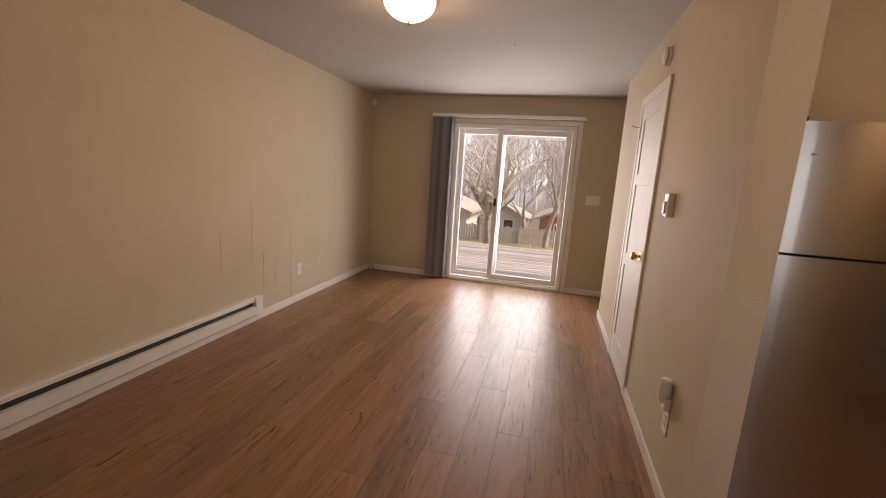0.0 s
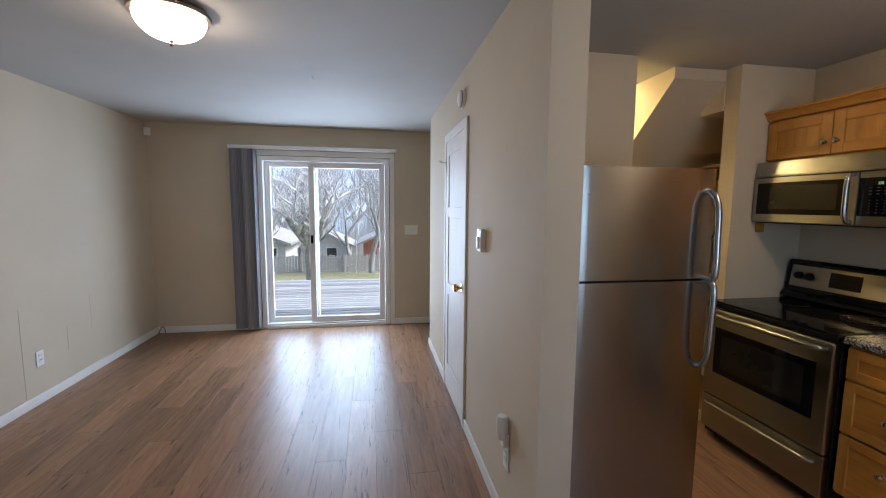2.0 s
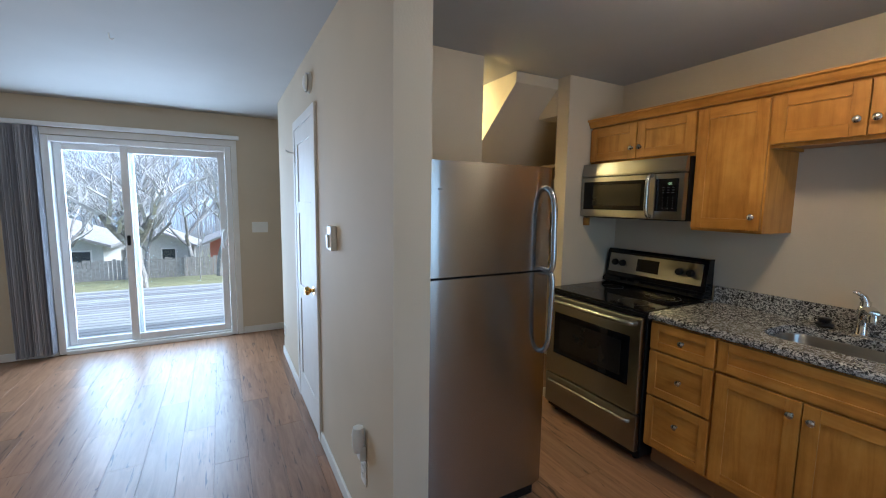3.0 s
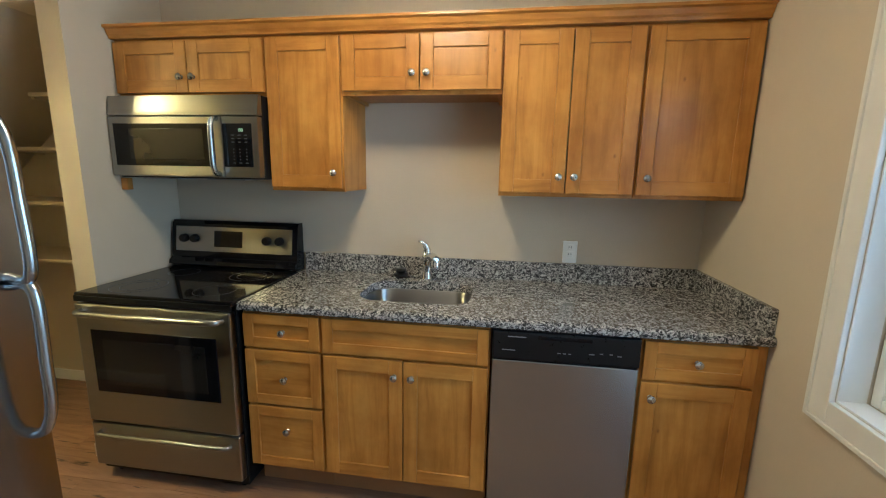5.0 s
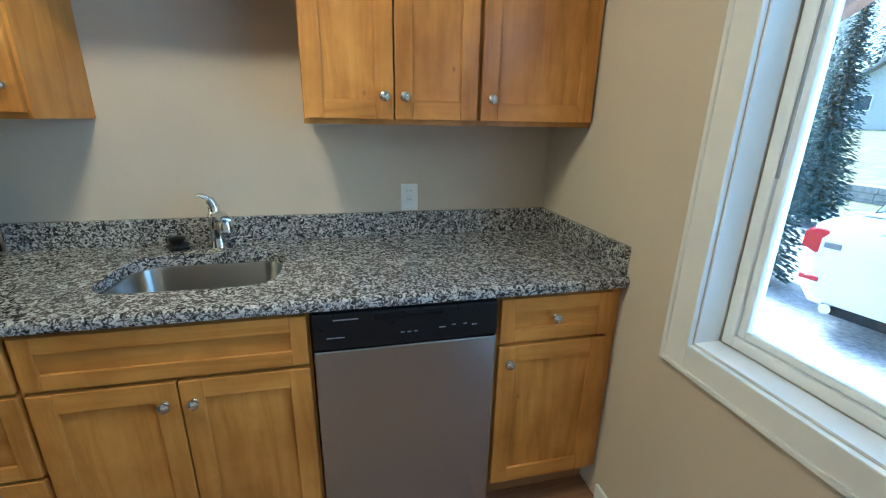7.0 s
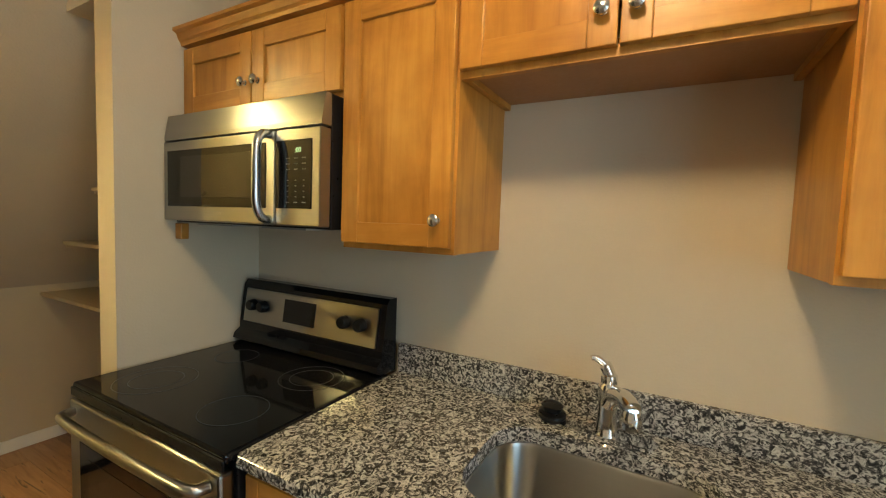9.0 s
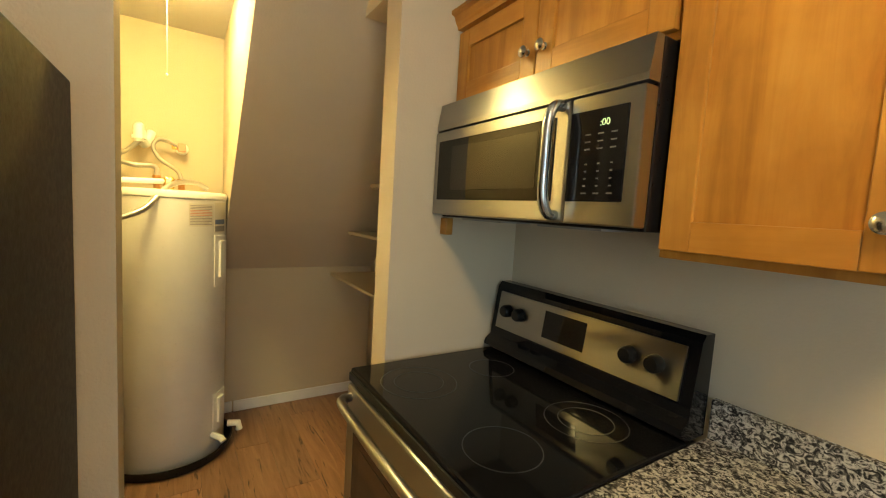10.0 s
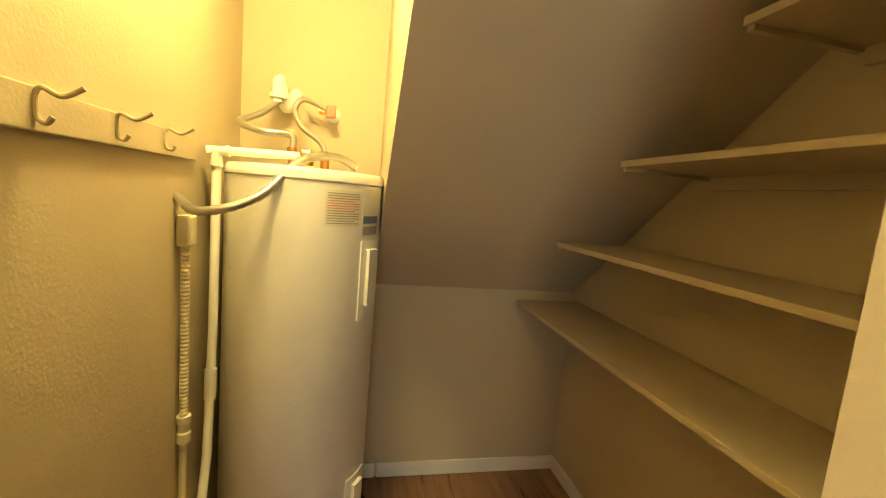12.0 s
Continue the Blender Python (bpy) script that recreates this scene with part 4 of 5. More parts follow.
# ---- over-range microwave ----
mw = thing("microwave_oven", (-0.2, 2.458, 1.42), "stainless over-the-range microwave with a black window", "microwave")
part("body", box(-0.36, -0.003, 2.082, 2.85, 1.418, 1.796, 0.004), BLACK, mw)
part("vent_hood", prism(bmesh.new(), [(-0.362, 1.706), (-0.398, 1.706), (-0.398, 1.72), (-0.385, 1.795), (-0.362, 1.795)], 2.082, 2.85), STEEL_H, mw)
md = part("door", box(-0.402, -0.362, 2.262, 2.85, 1.425, 1.700, 0.005), STEEL_H, mw, "stainless microwave door")
part("window", box(-0.4045, -0.4, 2.30, 2.822, 1.475, 1.668, 0.002), BLACK_GLASS, md, "black glass window")
part("window_mesh", box(-0.4055, -0.4035, 2.355, 2.74, 1.505, 1.645, 0.001), OVEN_GLASS, md)
part("door_handle", tube(bmesh.new(), smoothed([(-0.402, 2.285, 1.69), (-0.43, 2.283, 1.686), (-0.45, 2.28, 1.65), (-0.452, 2.28, 1.565), (-0.45, 2.28, 1.485), (-0.43, 2.283, 1.447), (-0.402, 2.285, 1.442)]), 0.0125, 14), STEEL_V, md, smooth=True)
cpn = part("control_panel", box(-0.402, -0.362, 2.082, 2.258, 1.425, 1.700, 0.004), STEEL_H, mw)
part("keypad", box(-0.4045, -0.4, 2.112, 2.256, 1.475, 1.668, 0.002), BLACK_GLASS, cpn, "black keypad with faint print")
lettering("clock_digits", ":00", 0.02, Matrix.Translation((-0.4047, 2.165, 1.632)) @ Euler((radians(90), 0, radians(-90))).to_matrix().to_4x4(), GREEN_GLOW, cpn)
for i in range(9):
    for j in range(3):
        if i == 3:
            continue
        y, z = 2.205 - j * 0.032, 1.615 - i * 0.0155
        w = 0.014 if i < 3 or i == 8 else 0.006
        part("key_mark", box(-0.4050, -0.4044, y - w / 2, y + w / 2, z, z + 0.003), KEY_PRINT, cpn)
part("print_mark", box(-0.4026, -0.4018, 2.52, 2.60, 1.45, 1.458), GREY_PRINT, md)
for y in (2.2, 2.55):
    part("underside_vent", box(-0.34, -0.22, y, y + 0.2, 1.412, 1.4178), GREY_PRINT, mw)

# ---- refrigerator ----
FX0, FX1, FY = -2.055, -1.345, 2.12
fr = thing("refrigerator", (-1.70, 2.5, 0), "stainless top-freezer refrigerator with dark sides", "refrigerator")
part("cabinet", box(FX0 + 0.005, FX1 - 0.005, FY + 0.075, 2.85, 0.02, 1.675, 0.006), DARK_SIDE, fr, "dark brown-black side panels")


def fridge_door(z0, z1):
    """A gently bowed door skin."""
    pts = []
    n = 14
    for k in range(n + 1):
        u = k / n
        e = min(u, 1 - u)
        bow = 0.005 * (1 - (2 * u - 1) ** 2)
        edge = 0.014 * max(0, 1 - e / 0.035) ** 2
        pts.append((FX0 + (FX1 - FX0) * u, FY + 0.008 - bow + edge))
    return prism(bmesh.new(), pts + [(FX1, FY + 0.066), (FX0, FY + 0.066)], z0, z1, "z")


def bent_handle(z_out, z_in, parent):
    """A bowed bar that leaves the door at one end."""
    x = FX1 - 0.045
    s = 1 if z_in > z_out else -1
    part("door_handle", tube(bmesh.new(), smoothed([(x, FY + 0.012, z_out), (x - 0.002, FY - 0.028, z_out + 0.02 * s), (x, FY - 0.052, z_out + 0.08 * s), (x, FY - 0.058, z_out + 0.2 * s), (x, FY - 0.056, z_in - 0.01 * s), (x, FY + 0.012, z_in)]), 0.013, 14), STEEL_V, parent, "steel bow handle", True)


fd = part("freezer_door", fridge_door(1.195, 1.68), STEEL_FR, fr, "brushed steel freezer door", True)
bent_handle(1.585, 1.20, fd)
ld = part("lower_door", fridge_door(0.09, 1.185), STEEL_FR, fr, "brushed steel fridge door", True)
bent_handle(0.79, 1.18, ld)
part("door_gasket", box(FX0 + 0.012, FX1 - 0.012, FY + 0.06, FY + 0.078, 0.1, 1.672), BLACK, fr)
part("hinge_cover", box(FX0 + 0.01, FX0 + 0.07, FY + 0.02, FY + 0.1, 1.676, 1.70, 0.008), BLACK, fr)
part("toe_grille", box(FX0 + 0.02, FX1 - 0.02, FY + 0.05, FY + 0.08, 0.0, 0.085, 0.003), BLACK, fr)
part("badge", box(FX0 + 0.09, FX0 + 0.11, FY + 0.004, FY + 0.012, 1.56, 1.566), GREY_PRINT, fd)

# ---- water heater closet ----
WX, WY, WT = -1.20, 4.27, 1.46
wh = thing("water_heater", (WX, WY, 0), "tall white electric water heater in a black drain pan", "water heater")
part("drain_pan", lathe(bmesh.new(), [(0.295, 0.001), (0.31, 0.05), (0.314, 0.05), (0.314, 0.054), (0.306, 0.054), (0.288, 0.008), (0.0, 0.008)], (WX, WY, 0), 48), BLACK, wh, "black plastic drain pan", True)
part("tank", lathe(bmesh.new(), [(0.262, 0.01), (0.268, 0.02), (0.268, WT - 0.04), (0.264, WT - 0.036)], (WX, WY, 0), 64), ENAMEL, wh, smooth=True)
part("top_cap", lathe(bmesh.new(), [(0.264, WT - 0.036), (0.272, WT - 0.034), (0.272, WT - 0.012), (0.262, WT), (0.1, WT + 0.004), (0.0, WT + 0.004)], (WX, WY, 0), 64), ENAMEL, wh, smooth=True)


def on_tank(a0, a1, z0, z1, r, thick):
    """A curved plate on the tank, between two angles in degrees (-90 faces the room)."""
    n = 8
    inner, outer = [], []
    for k in range(n + 1):
        a = radians(a0 + (a1 - a0) * k / n)
        inner.append((WX + r * math.cos(a), WY + r * math.sin(a)))
        outer.append((WX + (r + thick) * math.cos(a), WY + (r + thick) * math.sin(a)))
    return prism(bmesh.new(), outer + inner[::-1], z0, z1, "z")


lb = part("warning_label", on_tank(-72, -44, 1.285, 1.40, 0.2682, 0.0008), PAPER, wh, "printed warning label")
for i in range(13):
    a1 = -46 - (3.5 if i % 4 == 3 else 0)
    part("print_line", on_tank(-70.5, a1, 1.388 - i * 0.0079, 1.3915 - i * 0.0079, 0.2691, 0.0004), RED_PRINT if 2 < i < 7 else GREY_PRINT, lb)
l2 = part("rating_label", on_tank(-42, -20, 1.25, 1.41, 0.2682, 0.0008), PAPER, wh)
part("label_band", on_tank(-41, -21, 1.295, 1.32, 0.2691, 0.0004), BLUE_PRINT, l2)
part("label_band", on_tank(-41, -21, 1.256, 1.285, 0.2691, 0.0004), GREY_PRINT, l2)
for z0, z1 in ((0.96, 1.235), (0.14, 0.36)):
    cv = part("access_cover", on_tank(-42, -18, z0, z1, 0.2682, 0.006), ENAMEL, wh)
    part("cover_rib", on_tank(-36, -25, z0 + 0.05, z1 - 0.03, 0.274, 0.014), ENAMEL, cv)
part("drain_valve", tube(bmesh.new(), [(WX + 0.2, WY - 0.18, 0.13), (WX + 0.24, WY - 0.235, 0.128), (WX + 0.25, WY - 0.25, 0.115)], 0.016, 12), PLASTIC, wh, "white plastic drain valve", True)
part("pan_fitting", tube(bmesh.new(), [(WX + 0.29, WY + 0.0, 0.09), (WX + 0.345, WY - 0.02, 0.09), (WX + 0.35, WY - 0.02, 0.05)], 0.02, 12), PLASTIC, wh, smooth=True)
part("nipple", lathe(bmesh.new(), [(0.016, 0), (0.016, 0.06), (0.02, 0.06), (0.02, 0.075)], (WX - 0.06, WY + 0.02, WT), 16), COPPER, wh, "copper fitting", True)
part("nipple", lathe(bmesh.new(), [(0.016, 0), (0.016, 0.05), (0.02, 0.05), (0.02, 0.065)], (WX + 0.05, WY + 0.06, WT), 16), COPPER, wh, "copper fitting", True)
part("relief_valve", boxes((WX - 0.03, WX + 0.02, WY - 0.06, WY - 0.01, WT + 0.002, WT + 0.07), bev=0.012), BRASS, wh, "brass relief valve")
part("inlet_hose", tube(bmesh.new(), smoothed([(WX - 0.06, WY + 0.02, WT + 0.07), (WX - 0.07, WY + 0.02, WT + 0.12), (WX - 0.16, WY + 0.0, WT + 0.12), (WX - 0.25, WY + 0.05, WT + 0.15), (WX - 0.2, WY + 0.14, WT + 0.2), (WX - 0.15, WY + 0.2, WT + 0.26)], 10), 0.012, 10), FLEX, wh, "braided steel hose", True)
part("outlet_hose", tube(bmesh.new(), smoothed([(WX + 0.05, WY + 0.06, WT + 0.06), (WX + 0.03, WY + 0.1, WT + 0.11), (WX - 0.05, WY + 0.15, WT + 0.17), (WX - 0.085, WY + 0.19, WT + 0.24), (WX - 0.06, WY + 0.22, WT + 0.285), (WX - 0.01, WY + 0.25, WT + 0.28), (WX + 0.04, WY + 0.262, WT + 0.258)]), 0.011, 12), FLEX, wh, "braided steel hose", True)
part("power_conduit", tube(bmesh.new(), smoothed([(WX + 0.17, WY - 0.06, WT + 0.02), (WX + 0.1, WY - 0.09, WT + 0.05), (WX - 0.0, WY - 0.2, WT + 0.02), (WX - 0.1, WY - 0.31, WT - 0.1), (WX - 0.24, WY - 0.34, WT - 0.15), (WX - 0.33, WY - 0.28, WT - 0.11), (WX - 0.385, WY - 0.24, WT - 0.09)], 14), [0.0125 if i % 2 else 0.0145 for i in range(85)], 10), FLEX, wh, "ribbed steel conduit", True)

pv = thing("wall_supply_valves", (-1.15, 4.58, 1.72), "white pipe elbow and brass stop valve on the back wall", "valve")
part("pipe_elbow", tube(bmesh.new(), smoothed([(WX - 0.1, 4.599, WT + 0.33), (WX - 0.13, 4.54, WT + 0.255), (WX - 0.15, 4.48, WT + 0.345), (WX - 0.15, 4.475, WT + 0.26)]), 0.024, 14), PLASTIC, pv, smooth=True)
part("collar", lathe(bmesh.new(), [(0.034, 0), (0.034, 0.02)], (WX - 0.15, 4.475, WT + 0.275), 20), PLASTIC, pv)
part("escutcheon", lathe(bmesh.new(), [(0.035, -0.001), (0.03, -0.015), (0.012, -0.02)], (WX + 0.05, 4.60, WT + 0.255), 20, "y"), PLASTIC, pv, smooth=True)
part("stop_valve", tube(bmesh.new(), [(WX + 0.05, 4.59, WT + 0.255), (WX + 0.05, 4.535, WT + 0.255), (WX + 0.0, 4.535, WT + 0.2558)], 0.013, 10), BRASS, pv, smooth=True)
part("valve_handle", box(WX + 0.03, WX + 0.07, 4.505, 4.525, WT + 0.23, WT + 0.28, 0.006), RED_PRINT, pv, "small red valve handle")

XC = -1.52
dp = thing("drain_pipe", (XC + 0.06, 4.05, 0), "white plastic relief pipe running down beside the heater", "pipe")
part("pipe", tube(bmesh.new(), [(WX - 0.01, WY - 0.04, WT + 0.045), (WX - 0.30, WY - 0.12, WT + 0.03), (XC + 0.07, WY - 0.14, WT + 0.028), (XC + 0.06, WY - 0.145, WT + 0.01), (XC + 0.06, WY - 0.15, 0.9), (XC + 0.065, WY - 0.2, 0.5), (XC + 0.085, 3.85, 0.02)], 0.0145, 12), PLASTIC, dp, smooth=True)
part("coupling", tube(bmesh.new(), [(XC + 0.0615, WY - 0.165, 0.78), (XC + 0.063, WY - 0.175, 0.68)], 0.019, 12), PLASTIC, dp, smooth=True)
part("elbow", tube(bmesh.new(), [(XC + 0.095, WY - 0.14, WT + 0.03), (XC + 0.06, WY - 0.143, WT + 0.027), (XC + 0.06, WY - 0.146, WT - 0.02)], 0.019, 12), PLASTIC, dp, smooth=True)
jb = thing("wiring_conduit", (XC, 4.0, 0.9), "cream junction box and ribbed conduit on the closet wall", "conduit")
part("junction_box", box(XC + 0.0005, XC + 0.04, 3.98, 4.03, 1.2, 1.29, 0.006), CREAM, jb)
part("ribbed_conduit", tube(bmesh.new(), [(XC + 0.02, 4.0, 1.2 - 0.006 * i) for i in range(95)], [0.011 if i % 2 else 0.0135 for i in range(95)], 10), CREAM, jb, smooth=True)
part("connector", lathe(bmesh.new(), [(0.02, 0), (0.02, 0.03), (0.016, 0.035), (0.016, 0.06), (0.02, 0.062), (0.02, 0.085)], (XC + 0.021, 4.0, 0.59), 16), CREAM, jb)
part("conduit", tube(bmesh.new(), smoothed([(XC + 0.02, 4.0, 0.6), (XC + 0.02, 3.99, 0.35), (XC + 0.03, 3.93, 0.18), (XC + 0.05, 3.85, 0.06), (XC + 0.06, 3.82, 0.02)]), 0.011, 10), CREAM, jb, smooth=True)
part("clamp", lathe(bmesh.new(), [(0.016, 0), (0.016, 0.012)], (XC + 0.02, 3.993, 0.38), 14), CREAM, jb)

hr = thing("coat_hook_rail", (XC, 3.55, 1.48), "cream painted rail with double coat hooks", "hook rail")
part("board", box(XC + 0.0005, XC + 0.018, 2.98, 4.08, 1.45, 1.518, 0.003), WALL_CLOSET, hr)
for y in (3.22, 3.44, 3.655, 3.87):
    hk = part("hook", tube(bmesh.new(), smoothed([(XC + 0.018, y, 1.503), (XC + 0.028, y, 1.516), (XC + 0.055, y, 1.506), (XC + 0.085, y, 1.522)]), 0.0042, 8), WALL_CLOSET, hr, smooth=True)
    part("lower_hook", tube(bmesh.new(), smoothed([(XC + 0.019, y, 1.505), (XC + 0.021, y, 1.472), (XC + 0.034, y, 1.464), (XC + 0.042, y, 1.474)]), 0.0042, 8), WALL_CLOSET, hk, smooth=True)

for z, ye in ((0.945, 4.54), (1.272, 4.20), (1.565, 3.85), (1.845, 3.485)):
    t = thing("closet_shelf", (-0.06, 3.6, z), "cream painted wooden shelf under the stairs", "shelf", "closet shelves")
    part("board", box(-0.235, 0.0985, 2.977, ye, z - 0.019, z, 0.002), WALL_CLOSET, t)
    part("wall_cleat", box(0.08, 0.0988, 2.985, ye - 0.02, z - 0.06, z - 0.0195, 0.001), WALL_CLOSET, t)
    part("end_cleat", box(-0.225, 0.078, ye - 0.02, ye - 0.002, z - 0.032, z - 0.0195, 0.001), WALL_CLOSET, t)

# ---- outside, behind the house ----


def ground_height(x, y):
    if y > 9.0:
        return -0.3 - 0.13 * min(y - 9.0, 26) + 0.03 * math.sin(x * 0.7) * math.cos(y * 0.5)
    if y < -11:
        return -0.35 + min((-11 - y) * 0.09, 9)
    return -0.35


bm = bmesh.new()
xs = [-900, -200, -90] + [-60 + 4 * i for i in range(31)] + [90, 200, 900]
ys = [-900, -220, -100] + [-60 + 3 * i for i in range(40)] + [90, 220, 900]
grid = [[bm.verts.new((x, y, ground_height(x, y))) for x in xs] for y in ys]
for j in range(len(ys) - 1):
    for i in range(len(xs) - 1):
        bm.faces.new((grid[j][i], grid[j][i + 1], grid[j + 1][i + 1], grid[j + 1][i]))
setting("ground", bm, GRASS, "winter lawn and open ground round the house", "ground")
setting("driveway", boxes((-7, 6.5, -10.8, -0.3, -0.36, -0.335)), ASPHALT, "pale gravel driveway in front of the house", "driveway")

deck = tagged(thing("deck", (-3.4, 7.7, -0.3), "weathered grey plank deck behind the house", "deck"), kind="structure")
part("joists", boxes(*[(x, x + 0.05, 5.9, 9.45, -0.26, -0.105) for x in (-7.5, -6, -4.5, -3, -1.5, 0)]), DECK, deck)
part("posts", boxes(*[(x, x + 0.1, 9.2, 9.3, -0.7, -0.26) for x in (-7.5, -4.5, -1.5)]), DECK, deck)
for i in range(25):
    y = 5.92 + i * 0.142
    part("deck_board", box(-8.0, 1.0, y, y + 0.124, -0.1, -0.07), DECK, deck)

fence = thing("board_fence", (-6, 25, -2.6), "grey weathered board fence across the yard", "fence")
gz = ground_height(-6, 25)
for i in range(120):
    x = -16.5 + i * 0.16
    h = 0.95 + 0.05 * math.sin(i * 1.9)
    part("board", box(x, x + 0.145, 25.0, 25.02, gz - 0.1, gz + h), FENCE, fence)
for i in range(9):
    part("post", box(-16.5 + i * 2.4, -16.4 + i * 2.4, 24.9, 25.0, gz - 0.1, gz + 1.05), FENCE, fence)


def bare_tree(name, x, y, z, height, seed, label, trunk=0.14, spread=0.55, depth=5, lean=(0, 0), low=0.28):
    """A leafless tree: a forked tapered trunk with ever finer limbs."""
    rng = random.Random(seed)
    wood, twigs = bmesh.new(), bmesh.new()

    def grow(p, d, length, r, level):
        pts, q, dd = [p], Vector(p), Vector(d)
        for k in range(4):
            dd = (dd + Vector((rng.uniform(-1, 1), rng.uniform(-1, 1), rng.uniform(-0.3, 0.7))) * 0.16).normalized()
            q = q + dd * length / 4
            pts.append(q.copy())
        rr = [r * (1 - 0.42 * k / 4) for k in range(5)]
        tube(wood if level < 2 else twigs, pts, rr, 8 if level < 2 else 4 if level < 4 else 3)
        if level >= depth:
            return
        for k in range(rng.choice((3, 3, 4)) if level else 4):
            i = rng.choice((2, 3, 4, 4)) if level else rng.choice((3, 4))
            ax = Vector((rng.uniform(-1, 1), rng.uniform(-1, 1), rng.uniform(-0.1, 0.5))).normalized()
            nd = (dd * (1 - spread) + ax * spread + Vector((0, 0, 0.12))).normalized()
            grow(pts[i], nd, length * rng.uniform(0.6, 0.85), r * 0.56, level + 1)

    grow(Vector((x, y, z)), Vector((lean[0], lean[1], 1)).normalized(), height * low, trunk, 0)
    t = thing(name, (x, y, z), label, "tree")
    part("trunk", wood, BARK, t, smooth=True)
    part("twigs", twigs, TWIG, t)
    return t


bare_tree("bare_tree", -4.75, 14.1, -1.0, 7.0, 4, "leafless spreading garden tree with a forked trunk", 0.2, 0.62, 5, (0.1, 0.0), 0.24)
bare_tree("bare_tree", -2.9, 22.0, -2.1, 8.0, 9, "leafless pale-barked tree by the fence", 0.16, 0.45, 5, (0.02, 0), 0.3)
bare_tree("bare_tree", -1.9, 22.5, -2.2, 8.5, 11, "leafless pale-barked tree by the fence", 0.17, 0.45, 5, (-0.03, 0), 0.3)
yard_tree = bare_tree("bare_tree", -8.2, 20.0, -1.9, 7.5, 15, "leafless yard tree with fine tangled twigs", 0.13, 0.6, 5, (0.05, 0), 0.25)
for x, y, s, r in ((-5.9, 23.0, 0.95, 40), (-4.3, 27.5, 1.2, 130), (-0.6, 19.0, 0.9, 250), (-9.8, 28.0, 1.2, 300), (-2.2, 29.0, 1.25, 75)):
    c = copy_thing(yard_tree, pose(x, y, ground_height(x, y) - 0.05, 0, 0, r))
    c.scale = (s, s, s)
wood_a = bare_tree("bare_tree", -9.0, 46.0, -3.7, 15.0, 21, "tall leafless woodland tree", 0.2, 0.5, 5)
for i in range(26):
    rng = random.Random(500 + i)
    x, y = -34 + i * 2.1 + rng.uniform(-0.8, 0.8), 42 + rng.uniform(0, 14)
    s = rng.uniform(0.75, 1.25)
    m = pose(x, y, -3.9, 0, 0, rng.uniform(0, 360))
    c = copy_thing(wood_a, m)
    c.scale = (s, s, s * rng.uniform(0.9, 1.2))


def conifer(name, x, y, z, height, radius, seed, label, low=0.06, layers=26, twigs=15):
    """Drooping whorls of short needle sprays round a trunk."""
    rng = random.Random(seed)
    t = thing(name, (x, y, z), label, "tree")
    part("trunk", tube(bmesh.new(), [(x, y, z), (x, y, z + height)], [height * 0.02, 0.01], 8), BARK, t)
    bm = bmesh.new()
    for i in range(layers):
        f = i / layers
        h = z + height * (low + (1 - low) * f)
        rad = radius * (1 - f) ** 0.85 + 0.08
        for k in range(twigs):
            a = 2 * math.pi * (k + rng.random()) / twigs
            for s in range(8):
                u = (s + 0.6 + 0.5 * rng.random()) / 8.4
                c = Vector((x + math.cos(a) * rad * u, y + math.sin(a) * rad * u, h - rad * 0.28 * u * u + rng.uniform(-0.06, 0.06) * height * 0.28))
                w = rad * 0.1 * (1.25 - 0.6 * u) * rng.uniform(0.7, 1.3)
                o = Vector((math.cos(a), math.sin(a), -0.35))
                sd_ = Vector((-math.sin(a), math.cos(a), rng.uniform(-0.3, 0.3)))
                v = [bm.verts.new(c + o * w * 1.5), bm.verts.new(c + sd_ * w), bm.verts.new(c - o * w), bm.verts.new(c - sd_ * w)]
                top = bm.verts.new(c + Vector((0, 0, w * 0.5)))
                for q in range(4):
                    bm.faces.new((v[q], v[(q + 1) % 4], top))
    part("crown", bm, NEEDLES, t)
    return t


far_a = conifer("fir_tree", -22, 60, -4, 17, 3.2, 3, "dark tall evergreen in the far woods", layers=24, twigs=11)
for i in range(7):
    rng = random.Random(900 + i)
    c = copy_thing(far_a, pose(-40 + i * 9.6 + rng.uniform(-1.5, 1.5), 60 + rng.uniform(0, 8), -4, 0, 0, rng.uniform(0, 360)))
    s = rng.uniform(0.8, 1.3)
    c.scale = (s, s, s)

bm = bmesh.new()
rng = random.Random(4242)
for i in range(5200):
    x, y = rng.uniform(-48, 30), rng.uniform(39, 52)
    h, dx, w = rng.uniform(2.5, 8.0), rng.uniform(-0.9, 0.9), rng.uniform(0.015, 0.045)
    p, q = Vector((x, y, -4.0)), Vector((x + dx, y + rng.uniform(-0.5, 0.5), -4.0 + h))
    bm.faces.new([bm.verts.new(v) for v in (p - Vector((w, 0, 0)), p + Vector((w, 0, 0)), q)])
tagged(part("woodland_brush", bm, TWIG), "bare grey-brown brush at the edge of the woods", "brush", kind="stuff")


